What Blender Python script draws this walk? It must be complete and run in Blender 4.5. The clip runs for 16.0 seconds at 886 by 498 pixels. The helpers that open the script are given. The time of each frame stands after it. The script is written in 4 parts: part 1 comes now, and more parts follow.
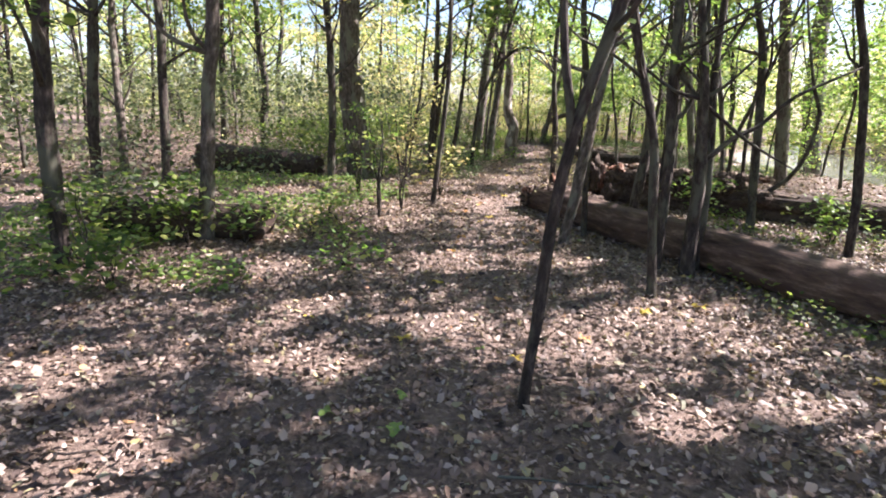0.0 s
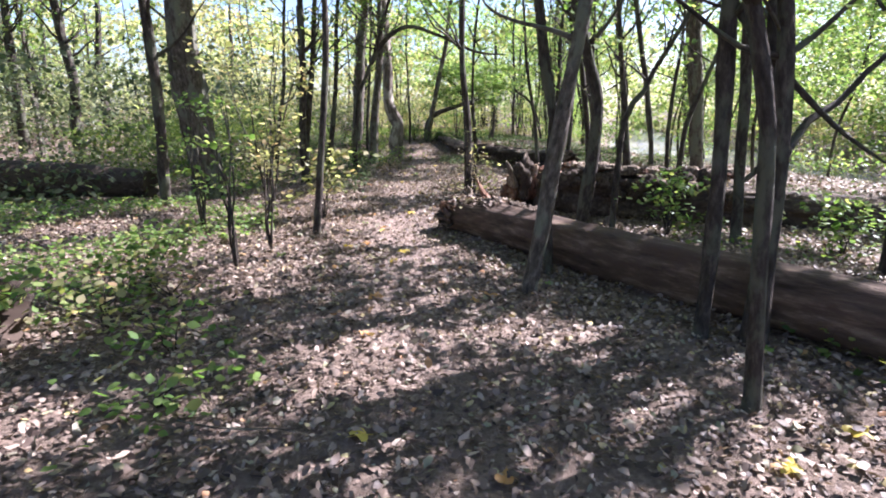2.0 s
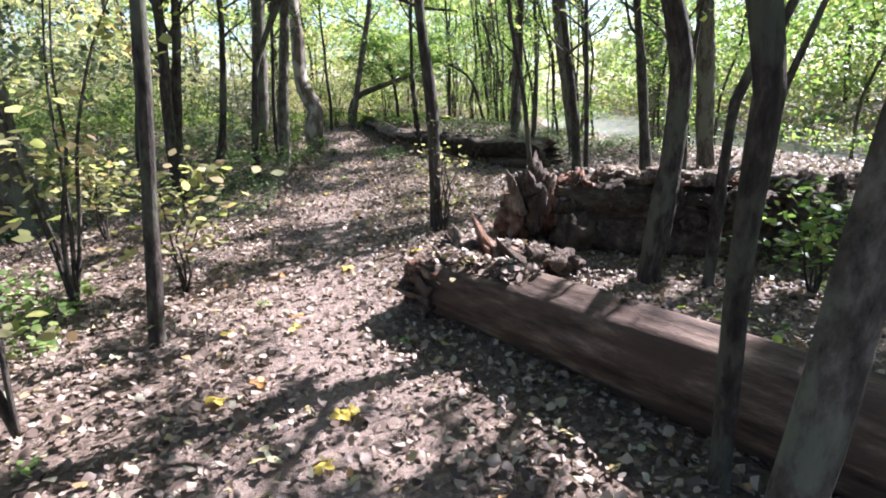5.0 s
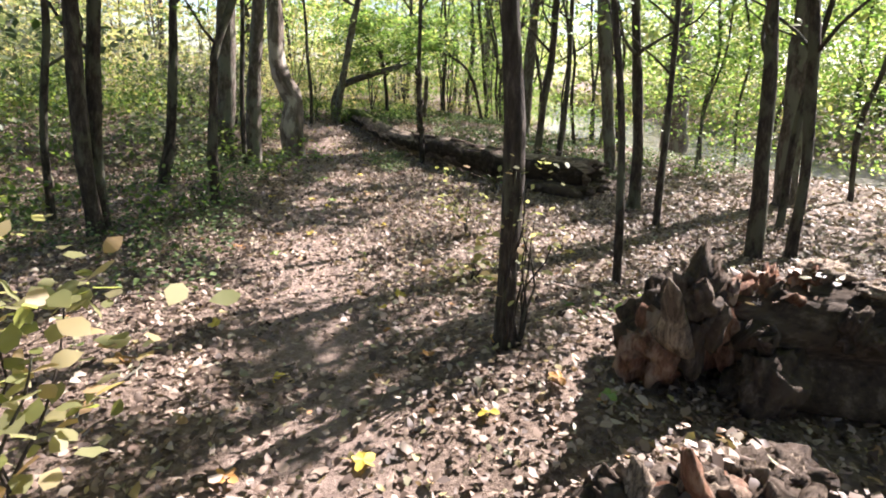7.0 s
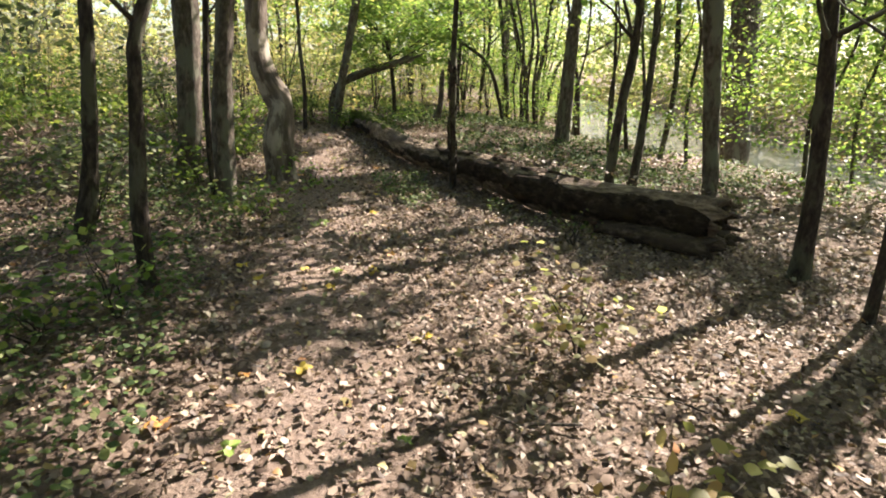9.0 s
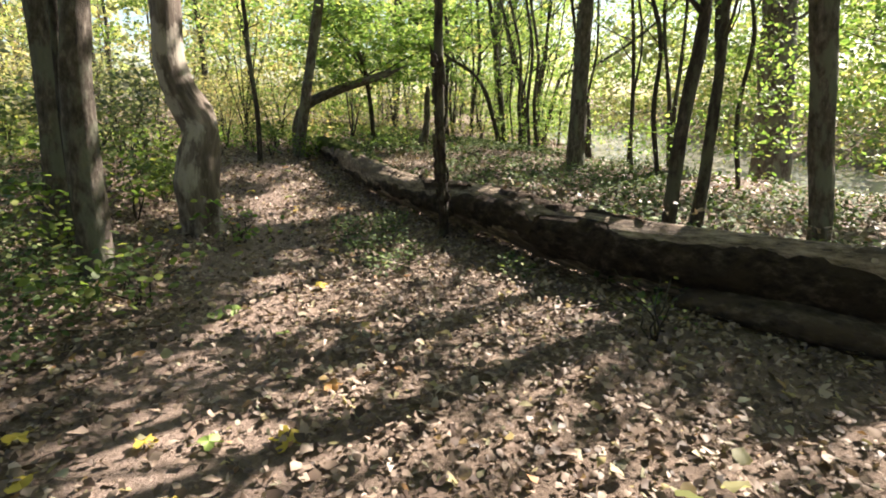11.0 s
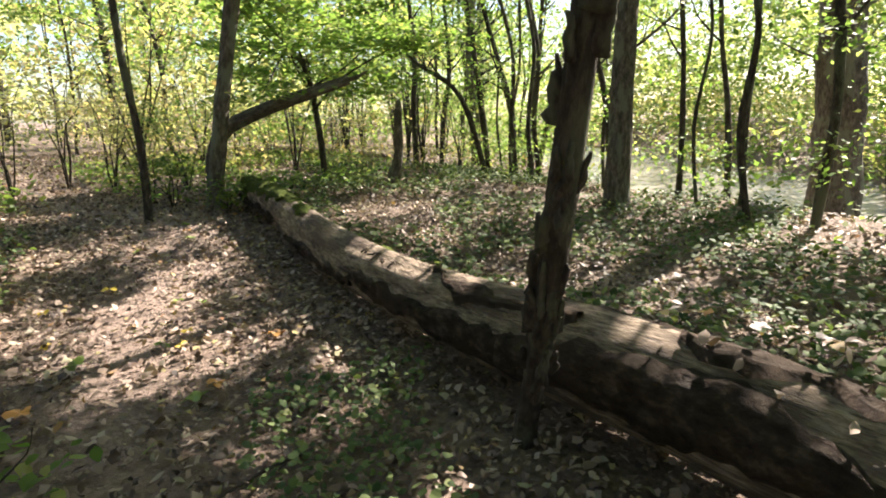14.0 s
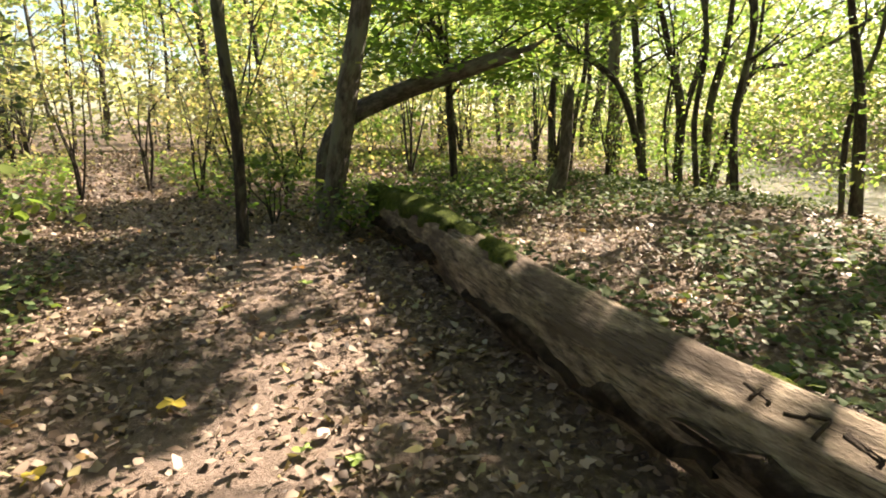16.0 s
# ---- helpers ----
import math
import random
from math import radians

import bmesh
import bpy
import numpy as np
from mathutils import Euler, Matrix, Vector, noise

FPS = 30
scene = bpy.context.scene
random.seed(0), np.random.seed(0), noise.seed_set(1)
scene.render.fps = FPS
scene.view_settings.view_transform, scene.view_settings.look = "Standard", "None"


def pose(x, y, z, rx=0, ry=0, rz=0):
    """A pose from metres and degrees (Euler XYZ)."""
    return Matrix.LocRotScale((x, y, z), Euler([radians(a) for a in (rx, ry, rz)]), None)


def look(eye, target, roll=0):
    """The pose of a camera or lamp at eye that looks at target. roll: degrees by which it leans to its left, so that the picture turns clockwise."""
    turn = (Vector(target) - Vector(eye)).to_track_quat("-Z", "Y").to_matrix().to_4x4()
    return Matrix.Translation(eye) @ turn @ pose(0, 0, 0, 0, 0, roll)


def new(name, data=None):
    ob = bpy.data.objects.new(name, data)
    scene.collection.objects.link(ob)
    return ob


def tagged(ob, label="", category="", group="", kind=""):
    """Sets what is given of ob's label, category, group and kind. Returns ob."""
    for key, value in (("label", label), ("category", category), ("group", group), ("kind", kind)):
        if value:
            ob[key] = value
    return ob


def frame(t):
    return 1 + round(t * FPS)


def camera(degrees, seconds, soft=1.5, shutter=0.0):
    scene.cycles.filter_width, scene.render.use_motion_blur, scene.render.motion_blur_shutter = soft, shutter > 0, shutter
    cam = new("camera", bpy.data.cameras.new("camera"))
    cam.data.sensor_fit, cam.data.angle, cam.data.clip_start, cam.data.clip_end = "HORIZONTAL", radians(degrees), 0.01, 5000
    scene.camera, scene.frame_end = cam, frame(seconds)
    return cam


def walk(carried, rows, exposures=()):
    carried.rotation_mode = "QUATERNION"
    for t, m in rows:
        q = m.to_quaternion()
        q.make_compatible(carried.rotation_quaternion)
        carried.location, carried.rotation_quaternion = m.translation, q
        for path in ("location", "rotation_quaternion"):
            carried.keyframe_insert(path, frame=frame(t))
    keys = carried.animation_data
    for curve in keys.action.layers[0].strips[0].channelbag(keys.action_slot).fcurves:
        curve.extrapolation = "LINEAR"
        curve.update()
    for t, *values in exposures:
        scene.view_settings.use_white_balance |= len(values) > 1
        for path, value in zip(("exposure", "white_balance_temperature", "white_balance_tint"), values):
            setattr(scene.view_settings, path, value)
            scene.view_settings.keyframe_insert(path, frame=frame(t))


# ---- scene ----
EXPOSURE = 2.05
cam = camera(77.3, 16.0, soft=1.9)
PATH = [
    (0, (0.256, -0.101, 1.775), (0.242, 1.837, 1.279), 1.9),
    (0.5, (0.186, 0.763, 1.722), (0.244, 2.699, 1.226), 1.8),
    (1, (0.079, 1.437, 1.715), (0.258, 3.367, 1.22), 1.2),
    (1.5, (0.075, 2.087, 1.667), (0.392, 3.999, 1.175), 0.8),
    (2, (0.03, 2.844, 1.629), (0.453, 4.735, 1.136), 0.3),
    (2.5, (0.022, 3.543, 1.609), (0.545, 5.408, 1.111), -0.0),
    (3, (0.144, 4.273, 1.592), (0.745, 6.105, 1.061), -0.5),
    (3.5, (0.22, 4.881, 1.539), (0.878, 6.686, 0.982), -1.1),
    (4, (0.377, 5.506, 1.497), (1.032, 7.309, 0.933), -1.9),
    (4.2, (0.473, 5.742, 1.48), (1.114, 7.554, 0.929), -2.3),
    (6.3, (0.665, 8.012, 1.785), (1.408, 9.771, 1.19), 1.9),
    (6.5, (0.726, 8.341, 1.78), (1.475, 10.096, 1.181), 2.0),
    (7, (0.847, 9.129, 1.739), (1.607, 10.879, 1.139), 2.3),
    (7.5, (0.991, 9.871, 1.698), (1.752, 11.618, 1.092), 2.3),
    (8, (1.112, 10.7, 1.705), (1.87, 12.446, 1.09), 2.0),
    (8.5, (1.244, 11.406, 1.732), (2.001, 13.15, 1.111), 2.0),
    (9, (1.402, 12.047, 1.781), (2.17, 13.784, 1.154), 2.1),
    (9.5, (1.632, 12.646, 1.739), (2.407, 14.38, 1.113), 2.3),
    (9.7, (1.72, 12.91, 1.7), (2.499, 14.642, 1.074), 2.3),
    (11.8, (2.829, 15.184, 1.406), (3.633, 16.95, 0.918), -1.0),
    (12, (2.888, 15.429, 1.412), (3.693, 17.194, 0.922), -1.1),
    (12.5, (3.031, 16.131, 1.44), (3.87, 17.88, 0.949), -0.8),
    (13, (3.158, 16.737, 1.425), (4.041, 18.463, 0.935), -1.0),
    (13.5, (3.344, 17.3, 1.435), (4.268, 19.006, 0.952), -1.3),
    (14, (3.461, 17.85, 1.428), (4.424, 19.538, 0.957), -1.2),
    (14.5, (3.551, 18.465, 1.4), (4.531, 20.145, 0.931), -1.0),
    (15, (3.534, 19.251, 1.363), (4.471, 20.958, 0.908), -0.5),
    (15.5, (3.519, 19.867, 1.328), (4.371, 21.619, 0.876), 0.0),
    (16, (3.488, 20.543, 1.268), (4.228, 22.345, 0.816), -0.2),
]
walk(cam, [(t, look(eye, target, roll)) for t, eye, target, roll in PATH], [(0, EXPOSURE + 0.2, 6050, 24), (2, EXPOSURE + 0.15, 5550, 24), (4, EXPOSURE + 0.15, 5500, 21), (6.5, EXPOSURE + 0.2, 5850, 20), (8, EXPOSURE + 0.05, 6850, 17), (9.5, EXPOSURE - 0.05, 6850, 13), (14, EXPOSURE + 0.2, 6750, 13), (16, EXPOSURE + 0.15, 7700, 13)])

# ---- world, sun, exposure ----
SUN_AZ, SUN_EL = radians(17), radians(41)      # from +x towards +y; height above the horizon
world = bpy.data.worlds.new("sky")
scene.world = world
world.use_nodes = True
wn = world.node_tree.nodes
sky = wn.new("ShaderNodeTexSky")
sky.sky_type, sky.sun_disc = "NISHITA", False
sky.sun_elevation, sky.sun_rotation = SUN_EL, radians(90) - SUN_AZ
wn["Background"].inputs["Strength"].default_value = 0.06
world.node_tree.links.new(sky.outputs[0], wn["Background"].inputs["Color"])
sun_data = bpy.data.lights.new("sun", "SUN")
sun_data.energy, sun_data.angle, sun_data.color = 5.0, radians(0.5), (1.0, 0.93, 0.84)
sun = new("sun", sun_data)
to_sun = Vector((math.cos(SUN_AZ) * math.cos(SUN_EL), math.sin(SUN_AZ) * math.cos(SUN_EL), math.sin(SUN_EL)))
sun.matrix_world = look(to_sun * 60, (0, 0, 0))


# ---- materials ----
def material(name, rough=0.8):
    m = bpy.data.materials.new(name)
    m.use_nodes = True
    nt = m.node_tree
    bsdf = nt.nodes["Principled BSDF"]
    bsdf.inputs["Roughness"].default_value = rough
    bsdf.inputs["Specular IOR Level"].default_value = 0.3
    return m, nt, bsdf


def ramp(nt, src, stops, interpolation="LINEAR"):
    r = nt.nodes.new("ShaderNodeValToRGB")
    r.color_ramp.interpolation = interpolation
    while len(r.color_ramp.elements) < len(stops):
        r.color_ramp.elements.new(0.5)
    for e, (p, c) in zip(r.color_ramp.elements, stops):
        e.position, e.color = p, (*c, 1)
    nt.links.new(src, r.inputs[0])
    return r.outputs[0]


def coords(nt, scale=(1, 1, 1)):
    t = nt.nodes.new("ShaderNodeTexCoord")
    mp = nt.nodes.new("ShaderNodeMapping")
    mp.inputs["Scale"].default_value = scale
    nt.links.new(t.outputs["Object"], mp.inputs[0])
    return mp.outputs[0]


def skin(nt, scale):
    """Places on a stem or log: across it, and along its length."""
    t = nt.nodes.new("ShaderNodeAttribute")
    t.attribute_name = "skin"
    mp = nt.nodes.new("ShaderNodeMapping")
    mp.inputs["Scale"].default_value = scale
    nt.links.new(t.outputs["Vector"], mp.inputs[0])
    return mp.outputs[0]


def noise_tex(nt, vec, scale, detail=6, rough=0.6):
    n = nt.nodes.new("ShaderNodeTexNoise")
    n.inputs["Scale"].default_value, n.inputs["Detail"].default_value, n.inputs["Roughness"].default_value = scale, detail, rough
    nt.links.new(vec, n.inputs["Vector"])
    return n.outputs[0]


def mix(nt, fac, a, b, blend="MIX"):
    m = nt.nodes.new("ShaderNodeMix")
    m.data_type, m.blend_type = "RGBA", blend
    for sock, v in ((m.inputs[0], fac), (m.inputs[6], a), (m.inputs[7], b)):
        if isinstance(v, bpy.types.NodeSocket):
            nt.links.new(v, sock)
        else:
            sock.default_value = v if isinstance(v, float) else (*v, 1)
    return m.outputs[2]


def bump(nt, bsdf, height, strength, distance):
    b = nt.nodes.new("ShaderNodeBump")
    b.inputs["Strength"].default_value, b.inputs["Distance"].default_value = strength, distance
    nt.links.new(height, b.inputs["Height"])
    nt.links.new(b.outputs[0], bsdf.inputs["Normal"])


def bark(name, dark, mid, light, scale=(15, 15, 5), depth=0.02, stain=(0.16, 0.17, 0.1), cracks=False):
    """Furrowed bark: ridges along the stem, blotches of lichen and damp."""
    m, nt, bsdf = material(name, 0.9)
    ridges = noise_tex(nt, skin(nt, scale), 1.6, 8, 0.68)
    blotch = noise_tex(nt, skin(nt, (1, 1, 0.45)), 4.5, 7, 0.62)
    c = ramp(nt, ridges, [(0.34, dark), (0.52, mid), (0.7, light)])
    c = mix(nt, ramp(nt, blotch, [(0.5, (0, 0, 0)), (0.58, (0.85, 0.85, 0.85))]), c, stain)
    height = ridges
    if cracks:
        line = noise_tex(nt, skin(nt, (16, 16, 0.8)), 2.2, 5, 0.55)
        split = ramp(nt, line, [(0.484, (1, 1, 1)), (0.498, (0.35, 0.35, 0.35)), (0.502, (0.35, 0.35, 0.35)), (0.516, (1, 1, 1))])
        c = mix(nt, 1.0, c, split, "MULTIPLY")
        height = mix(nt, 1.0, ridges, split, "MULTIPLY")
    nt.links.new(c, bsdf.inputs["Base Color"])
    bump(nt, bsdf, height, 0.9, depth)
    return m


def leaf_material(name, stops, glow=0.5, rough=0.5):
    """Thin leaves: each one its own tone, part of the light passes through."""
    m, nt, bsdf = material(name, rough)
    g = nt.nodes.new("ShaderNodeNewGeometry")
    c = ramp(nt, g.outputs["Random Per Island"], stops)
    nt.links.new(c, bsdf.inputs["Base Color"])
    tr = nt.nodes.new("ShaderNodeBsdfTranslucent")
    warm = mix(nt, 1.0, c, (1.6, 1.65, 1.0), "MULTIPLY")
    nt.links.new(warm, tr.inputs["Color"])
    ms = nt.nodes.new("ShaderNodeMixShader")
    ms.inputs[0].default_value = glow
    nt.links.new(bsdf.outputs[0], ms.inputs[1])
    nt.links.new(tr.outputs[0], ms.inputs[2])
    nt.links.new(ms.outputs[0], nt.nodes["Material Output"].inputs["Surface"])
    return m


BARK_DARK = bark("dark_bark", (0.016, 0.012, 0.01), (0.048, 0.037, 0.03), (0.12, 0.096, 0.078), depth=0.03, stain=(0.1, 0.1, 0.07))
BARK_PALE = bark("pale_bark", (0.035, 0.028, 0.022), (0.1, 0.08, 0.065), (0.22, 0.185, 0.155), (13, 13, 5.5), 0.035, (0.16, 0.16, 0.12))
WOOD = bark("barkless_log_wood", (0.03, 0.019, 0.014), (0.1, 0.064, 0.046), (0.26, 0.185, 0.135), (6, 6, 1.3), 0.02, (0.075, 0.045, 0.033), False)
PATCHED = bark("peeling_grey_bark", (0.05, 0.038, 0.03), (0.13, 0.1, 0.08), (0.24, 0.2, 0.17), (7, 7, 1.2), 0.04, (0.36, 0.315, 0.265))
LOG_DARK = bark("wet_log_bark", (0.02, 0.014, 0.01), (0.065, 0.045, 0.033), (0.17, 0.13, 0.1), (11, 11, 6), 0.04, (0.075, 0.052, 0.036))
LOG_GREY = bark("weathered_log_wood", (0.065, 0.046, 0.034), (0.27, 0.205, 0.15), (0.48, 0.385, 0.295), (19, 19, 4.5), 0.04, (0.1, 0.072, 0.055), True)
ROT = bark("red_rotten_wood", (0.035, 0.016, 0.01), (0.15, 0.07, 0.042), (0.31, 0.195, 0.13), (12, 12, 5), 0.03, (0.28, 0.2, 0.15))

MOSS, nt, bsdf = material("moss", 0.95)
nt.links.new(ramp(nt, noise_tex(nt, coords(nt), 30, 8, 0.7), [(0.3, (0.03, 0.05, 0.01)), (0.7, (0.17, 0.21, 0.035))]), bsdf.inputs["Base Color"])
bump(nt, bsdf, noise_tex(nt, coords(nt), 60, 6), 1.0, 0.03)

SOIL, nt, bsdf = material("forest_soil", 0.95)
fine, coarse = noise_tex(nt, coords(nt), 26, 10, 0.7), noise_tex(nt, coords(nt), 0.9, 4)
c = ramp(nt, fine, [(0.3, (0.06, 0.042, 0.032)), (0.5, (0.16, 0.115, 0.088)), (0.68, (0.3, 0.23, 0.18))])
c = mix(nt, ramp(nt, coarse, [(0.45, (0, 0, 0)), (0.65, (0.6, 0.6, 0.6))]), c, (0.25, 0.185, 0.15))
trod = nt.nodes.new("ShaderNodeAttribute")
trod.attribute_name = "trodden"
c = mix(nt, trod.outputs["Fac"], c, ramp(nt, fine, [(0.3, (0.16, 0.115, 0.09)), (0.55, (0.27, 0.2, 0.165)), (0.7, (0.36, 0.285, 0.24))]))
nt.links.new(c, bsdf.inputs["Base Color"])
bump(nt, bsdf, fine, 1.0, 0.04)

LITTER = leaf_material("dead_leaves", [(0.0, (0.045, 0.03, 0.024)), (0.25, (0.11, 0.075, 0.058)), (0.5, (0.21, 0.15, 0.115)), (0.75, (0.32, 0.24, 0.19)), (0.88, (0.4, 0.32, 0.265)),
                                       (0.93, (0.26, 0.25, 0.17)), (0.98, (0.36, 0.29, 0.13)), (1.0, (0.32, 0.16, 0.08))], 0.1, 0.55)
GREEN = leaf_material("green_leaves", [(0.0, (0.05, 0.085, 0.025)), (0.5, (0.1, 0.15, 0.04)), (0.85, (0.17, 0.22, 0.06)), (1.0, (0.26, 0.27, 0.08))], 0.55)
LIME = leaf_material("bright_green_leaves", [(0.0, (0.07, 0.13, 0.03)), (0.5, (0.14, 0.22, 0.06)), (0.85, (0.24, 0.31, 0.11)), (1.0, (0.34, 0.33, 0.12))], 0.55)
GOLD = leaf_material("yellowing_leaves", [(0.0, (0.16, 0.18, 0.05)), (0.4, (0.27, 0.27, 0.14)), (0.8, (0.4, 0.36, 0.21)), (1.0, (0.42, 0.28, 0.16))], 0.55)
WEED = leaf_material("low_weed_leaves", [(0.0, (0.03, 0.055, 0.018)), (0.5, (0.065, 0.1, 0.032)), (0.85, (0.13, 0.17, 0.06)), (1.0, (0.22, 0.24, 0.1))], 0.25, 0.7)
DUSK = leaf_material("dull_green_leaves", [(0.0, (0.05, 0.07, 0.035)), (0.5, (0.11, 0.135, 0.07)), (0.85, (0.2, 0.21, 0.13)), (1.0, (0.3, 0.28, 0.2))], 0.5)
# leaves of the far ring: the air's haze is mixed into these pale colours
HAZE = leaf_material("haze_tinted_leaves", [(0.0, (0.2, 0.24, 0.12)), (0.5, (0.3, 0.33, 0.17)), (0.85, (0.4, 0.38, 0.24)), (1.0, (0.45, 0.37, 0.22))], 0.55)
YELLOW = leaf_material("fallen_yellow_leaf", [(0.0, (0.5, 0.36, 0.05)), (1.0, (0.55, 0.42, 0.08))], 0.2)
FRESH = leaf_material("fallen_green_leaf", [(0.0, (0.14, 0.22, 0.05)), (1.0, (0.2, 0.28, 0.07))], 0.2)
RUST = leaf_material("fallen_rust_leaf", [(0.0, (0.4, 0.2, 0.08)), (1.0, (0.46, 0.24, 0.08))], 0.2)

WATER, nt, bsdf = material("creek_water", 0.18)
# pale base colour stands in for bright sky mirrored in the creek
bsdf.inputs["Base Color"].default_value = (0.32, 0.29, 0.25, 1)
bsdf.inputs["Specular IOR Level"].default_value = 0.5
bump(nt, bsdf, noise_tex(nt, coords(nt), 3.5, 3), 0.15, 0.05)


# ---- ground ----
PATH_LINE = [(-12, -0.2), (0, 0.2), (5, 0.6), (10, 1.0), (16.5, 2.1), (20.5, 3.1), (23.5, 3.7), (25.4, 3.9), (26.6, 2.9), (29.3, 2.35), (40, 0.5), (60, -4)]


def path_x(y):
    return float(np.interp(y, [p[0] for p in PATH_LINE], [p[1] for p in PATH_LINE]))


def smooth(a, b, v):
    k = min(1.0, max(0.0, (v - a) / (b - a)))
    return k * k * (3 - 2 * k)


def bank(x, y):
    """How far past the top of the creek's bank a place lies."""
    return x - (11.4 + 0.5 * max(0.0, y - 26) + 0.12 * max(0.0, 22 - y))


# gaps in the canopy: places on the ground, with a radius, that the sun reaches
SUN_GAPS_NEAR = [(-2.25, 3.2, 0.4), (-0.7, 3.5, 0.4), (0.2, 4.3, 0.4), (0.2, 6.2, 0.5), (1.85, 6.4, 0.3), (1.4, 3.75, 0.25), (2.15, 4.5, 0.35), (2.7, 3.95, 0.3), (1.7, 2.85, 0.3), (2.6, 3.0, 0.35),
                 (-2.5, 5.0, 0.25), (-1.0, 4.5, 0.4), (1.55, 6.4, 0.35), (0.45, 6.5, 0.25), (1.1, 8.65, 0.3), (0.35, 10.8, 0.45), (1.0, 10.6, 0.55), (1.5, 10.4, 0.3), (1.6, 14.0, 0.5), (0.5, 13.5, 0.5)]
SUN_GAPS_FAR = [(1.7, 11.2, 0.3), (3.5, 13.9, 0.6), (4.2, 13.7, 0.6), (4.7, 14.5, 0.5), (1.95, 14.5, 0.35), (2.9, 18.1, 0.4), (3.25, 19.5, 0.22), (3.15, 18.7, 0.32), (3.5, 21.6, 0.5), (3.8, 23.2, 0.4), (3.5, 22.5, 0.42),
                (4.0, 21.8, 0.25), (7.0, 18.5, 0.6), (7.0, 19.6, 0.4), (7.4, 25.4, 0.5), (6.3, 23.0, 0.35), (4.65, 21.6, 0.28), (4.6, 22.8, 0.3), (4.7, 20.2, 0.25), (2.8, 25.4, 0.25), (2.4, 10.7, 0.45), (3.1, 10.55, 0.4), (3.8, 10.3, 0.45), (4.6, 9.9, 0.45)]
SUN_GAPS_SIDE = [(-1.0, 10.0, 0.8), (-2.3, 9.2, 1.0), (-1.6, 12.0, 0.8), (-3.2, 11.0, 0.8), (-0.4, 8.9, 0.5), (-2.3, 7.2, 0.5), (-0.5, 11.1, 0.6), (-3.6, 9.0, 0.7), (4.65, 20.8, 0.4), (4.68, 21.3, 0.3),
                 (3.0, 13.3, 0.4), (5.1, 13.8, 0.5), (-1.7, 5.8, 0.4), (-1.4, 2.4, 0.35), (2.2, 16.6, 0.4), (0.3, 1.8, 0.3), (4.9, 18.9, 0.4), (4.95, 18.1, 0.4), (5.05, 17.4, 0.3), (1.75, 9.2, 0.35), (2.1, 8.2, 0.2), (6.0, 8.0, 0.9), (7.5, 7.5, 1.0), (7.0, 9.5, 0.8), (5.5, 6.5, 0.6), (8.5, 9.0, 0.9), (4.0, 24.6, 0.35), (3.2, 25.0, 0.3), (2.4, 24.0, 0.3)]
SUN_GAPS_HIGH = [(3.8, 26.2, 1.0), (2.8, 26.1, 0.9), (4.8, 26.8, 0.9), (0.4, 12.4, 0.45), (0.0, 13.1, 0.5), (-0.9, 11.0, 0.6), (1.95, 10.4, 0.3), (-0.6, 12.2, 0.5), (5.6, 9.3, 0.5)]
# places on the ground kept dark by leaf heaps added overhead
SHADE_SPOTS = [(2.3, 6.7), (2.8, 6.0), (2.3, 7.5), (3.3, 5.3), (2.6, 7.0), (2.9, 20.0), (3.0, 20.8), (2.6, 21.2), (3.3, 20.2), (2.5, 19.0), (5.8, 15.9), (5.4, 16.4), (6.1, 15.5), (-0.6, 1.6), (0.6, 2.4), (0.0, 16.0), (1.0, 12.3)]
GAPS = np.array(SUN_GAPS_NEAR + SUN_GAPS_FAR + SUN_GAPS_SIDE + SUN_GAPS_HIGH)
SHADOW_RUN = np.array([math.cos(SUN_AZ), math.sin(SUN_AZ)]) / math.tan(SUN_EL)


def in_sun_gap(pts, o=(0, 0, 0)):
    """Which leaves would hang in the light that falls through the canopy's gaps."""
    p = np.asarray(pts, float) + np.asarray(o, float)
    q = p[:, :2] - SHADOW_RUN * p[:, 2:]
    d = np.hypot(q[:, :1] - GAPS[:, 0], q[:, 1:] - GAPS[:, 1])
    rag = 0.95 + 0.3 * np.sin(q[:, :1] * 9 + q[:, 1:] * 5) * np.cos(q[:, 1:] * 11)
    return np.any(d < GAPS[:, 2] * rag, axis=1)


def gz(x, y):
    """Height of the ground."""
    d = path_x(y) - x
    h = -0.35 * smooth(1.6, 4.5, d) * smooth(12, 16, y) * (1 - smooth(21, 24, y))
    h += 0.25 * smooth(21.8, 25.5, y) * (1 - smooth(8.5, 11.5, x)) + 0.17 * math.exp(-((x - 2.8) ** 2 + (y - 11.6) ** 2) / 1.3)
    c = bank(x, y)
    h -= 1.35 * smooth(0, 3.2, c) - 1.8 * smooth(11, 17, c)
    off = smooth(0.5, 1.6, abs(d))
    h += off * 0.05 * noise.noise((x * 0.45, y * 0.45, 3)) + 0.02 * noise.noise((x * 1.7, y * 1.7, 8)) * (0.4 + 0.6 * off)
    far = smooth(30, 70, math.hypot(x, y - 15))
    return h + far * 1.2 * (0.4 + noise.noise((x * 0.03, y * 0.03, 5)))


def mesh_object(name, verts, faces, mat, parent=None, smooth_shade=True):
    me = bpy.data.meshes.new(name)
    me.from_pydata(verts, [], faces)
    me.update()
    if smooth_shade:
        me.polygons.foreach_set("use_smooth", [True] * len(me.polygons))
    me.materials.append(mat)
    ob = new(name, me)
    ob.parent = parent
    return ob


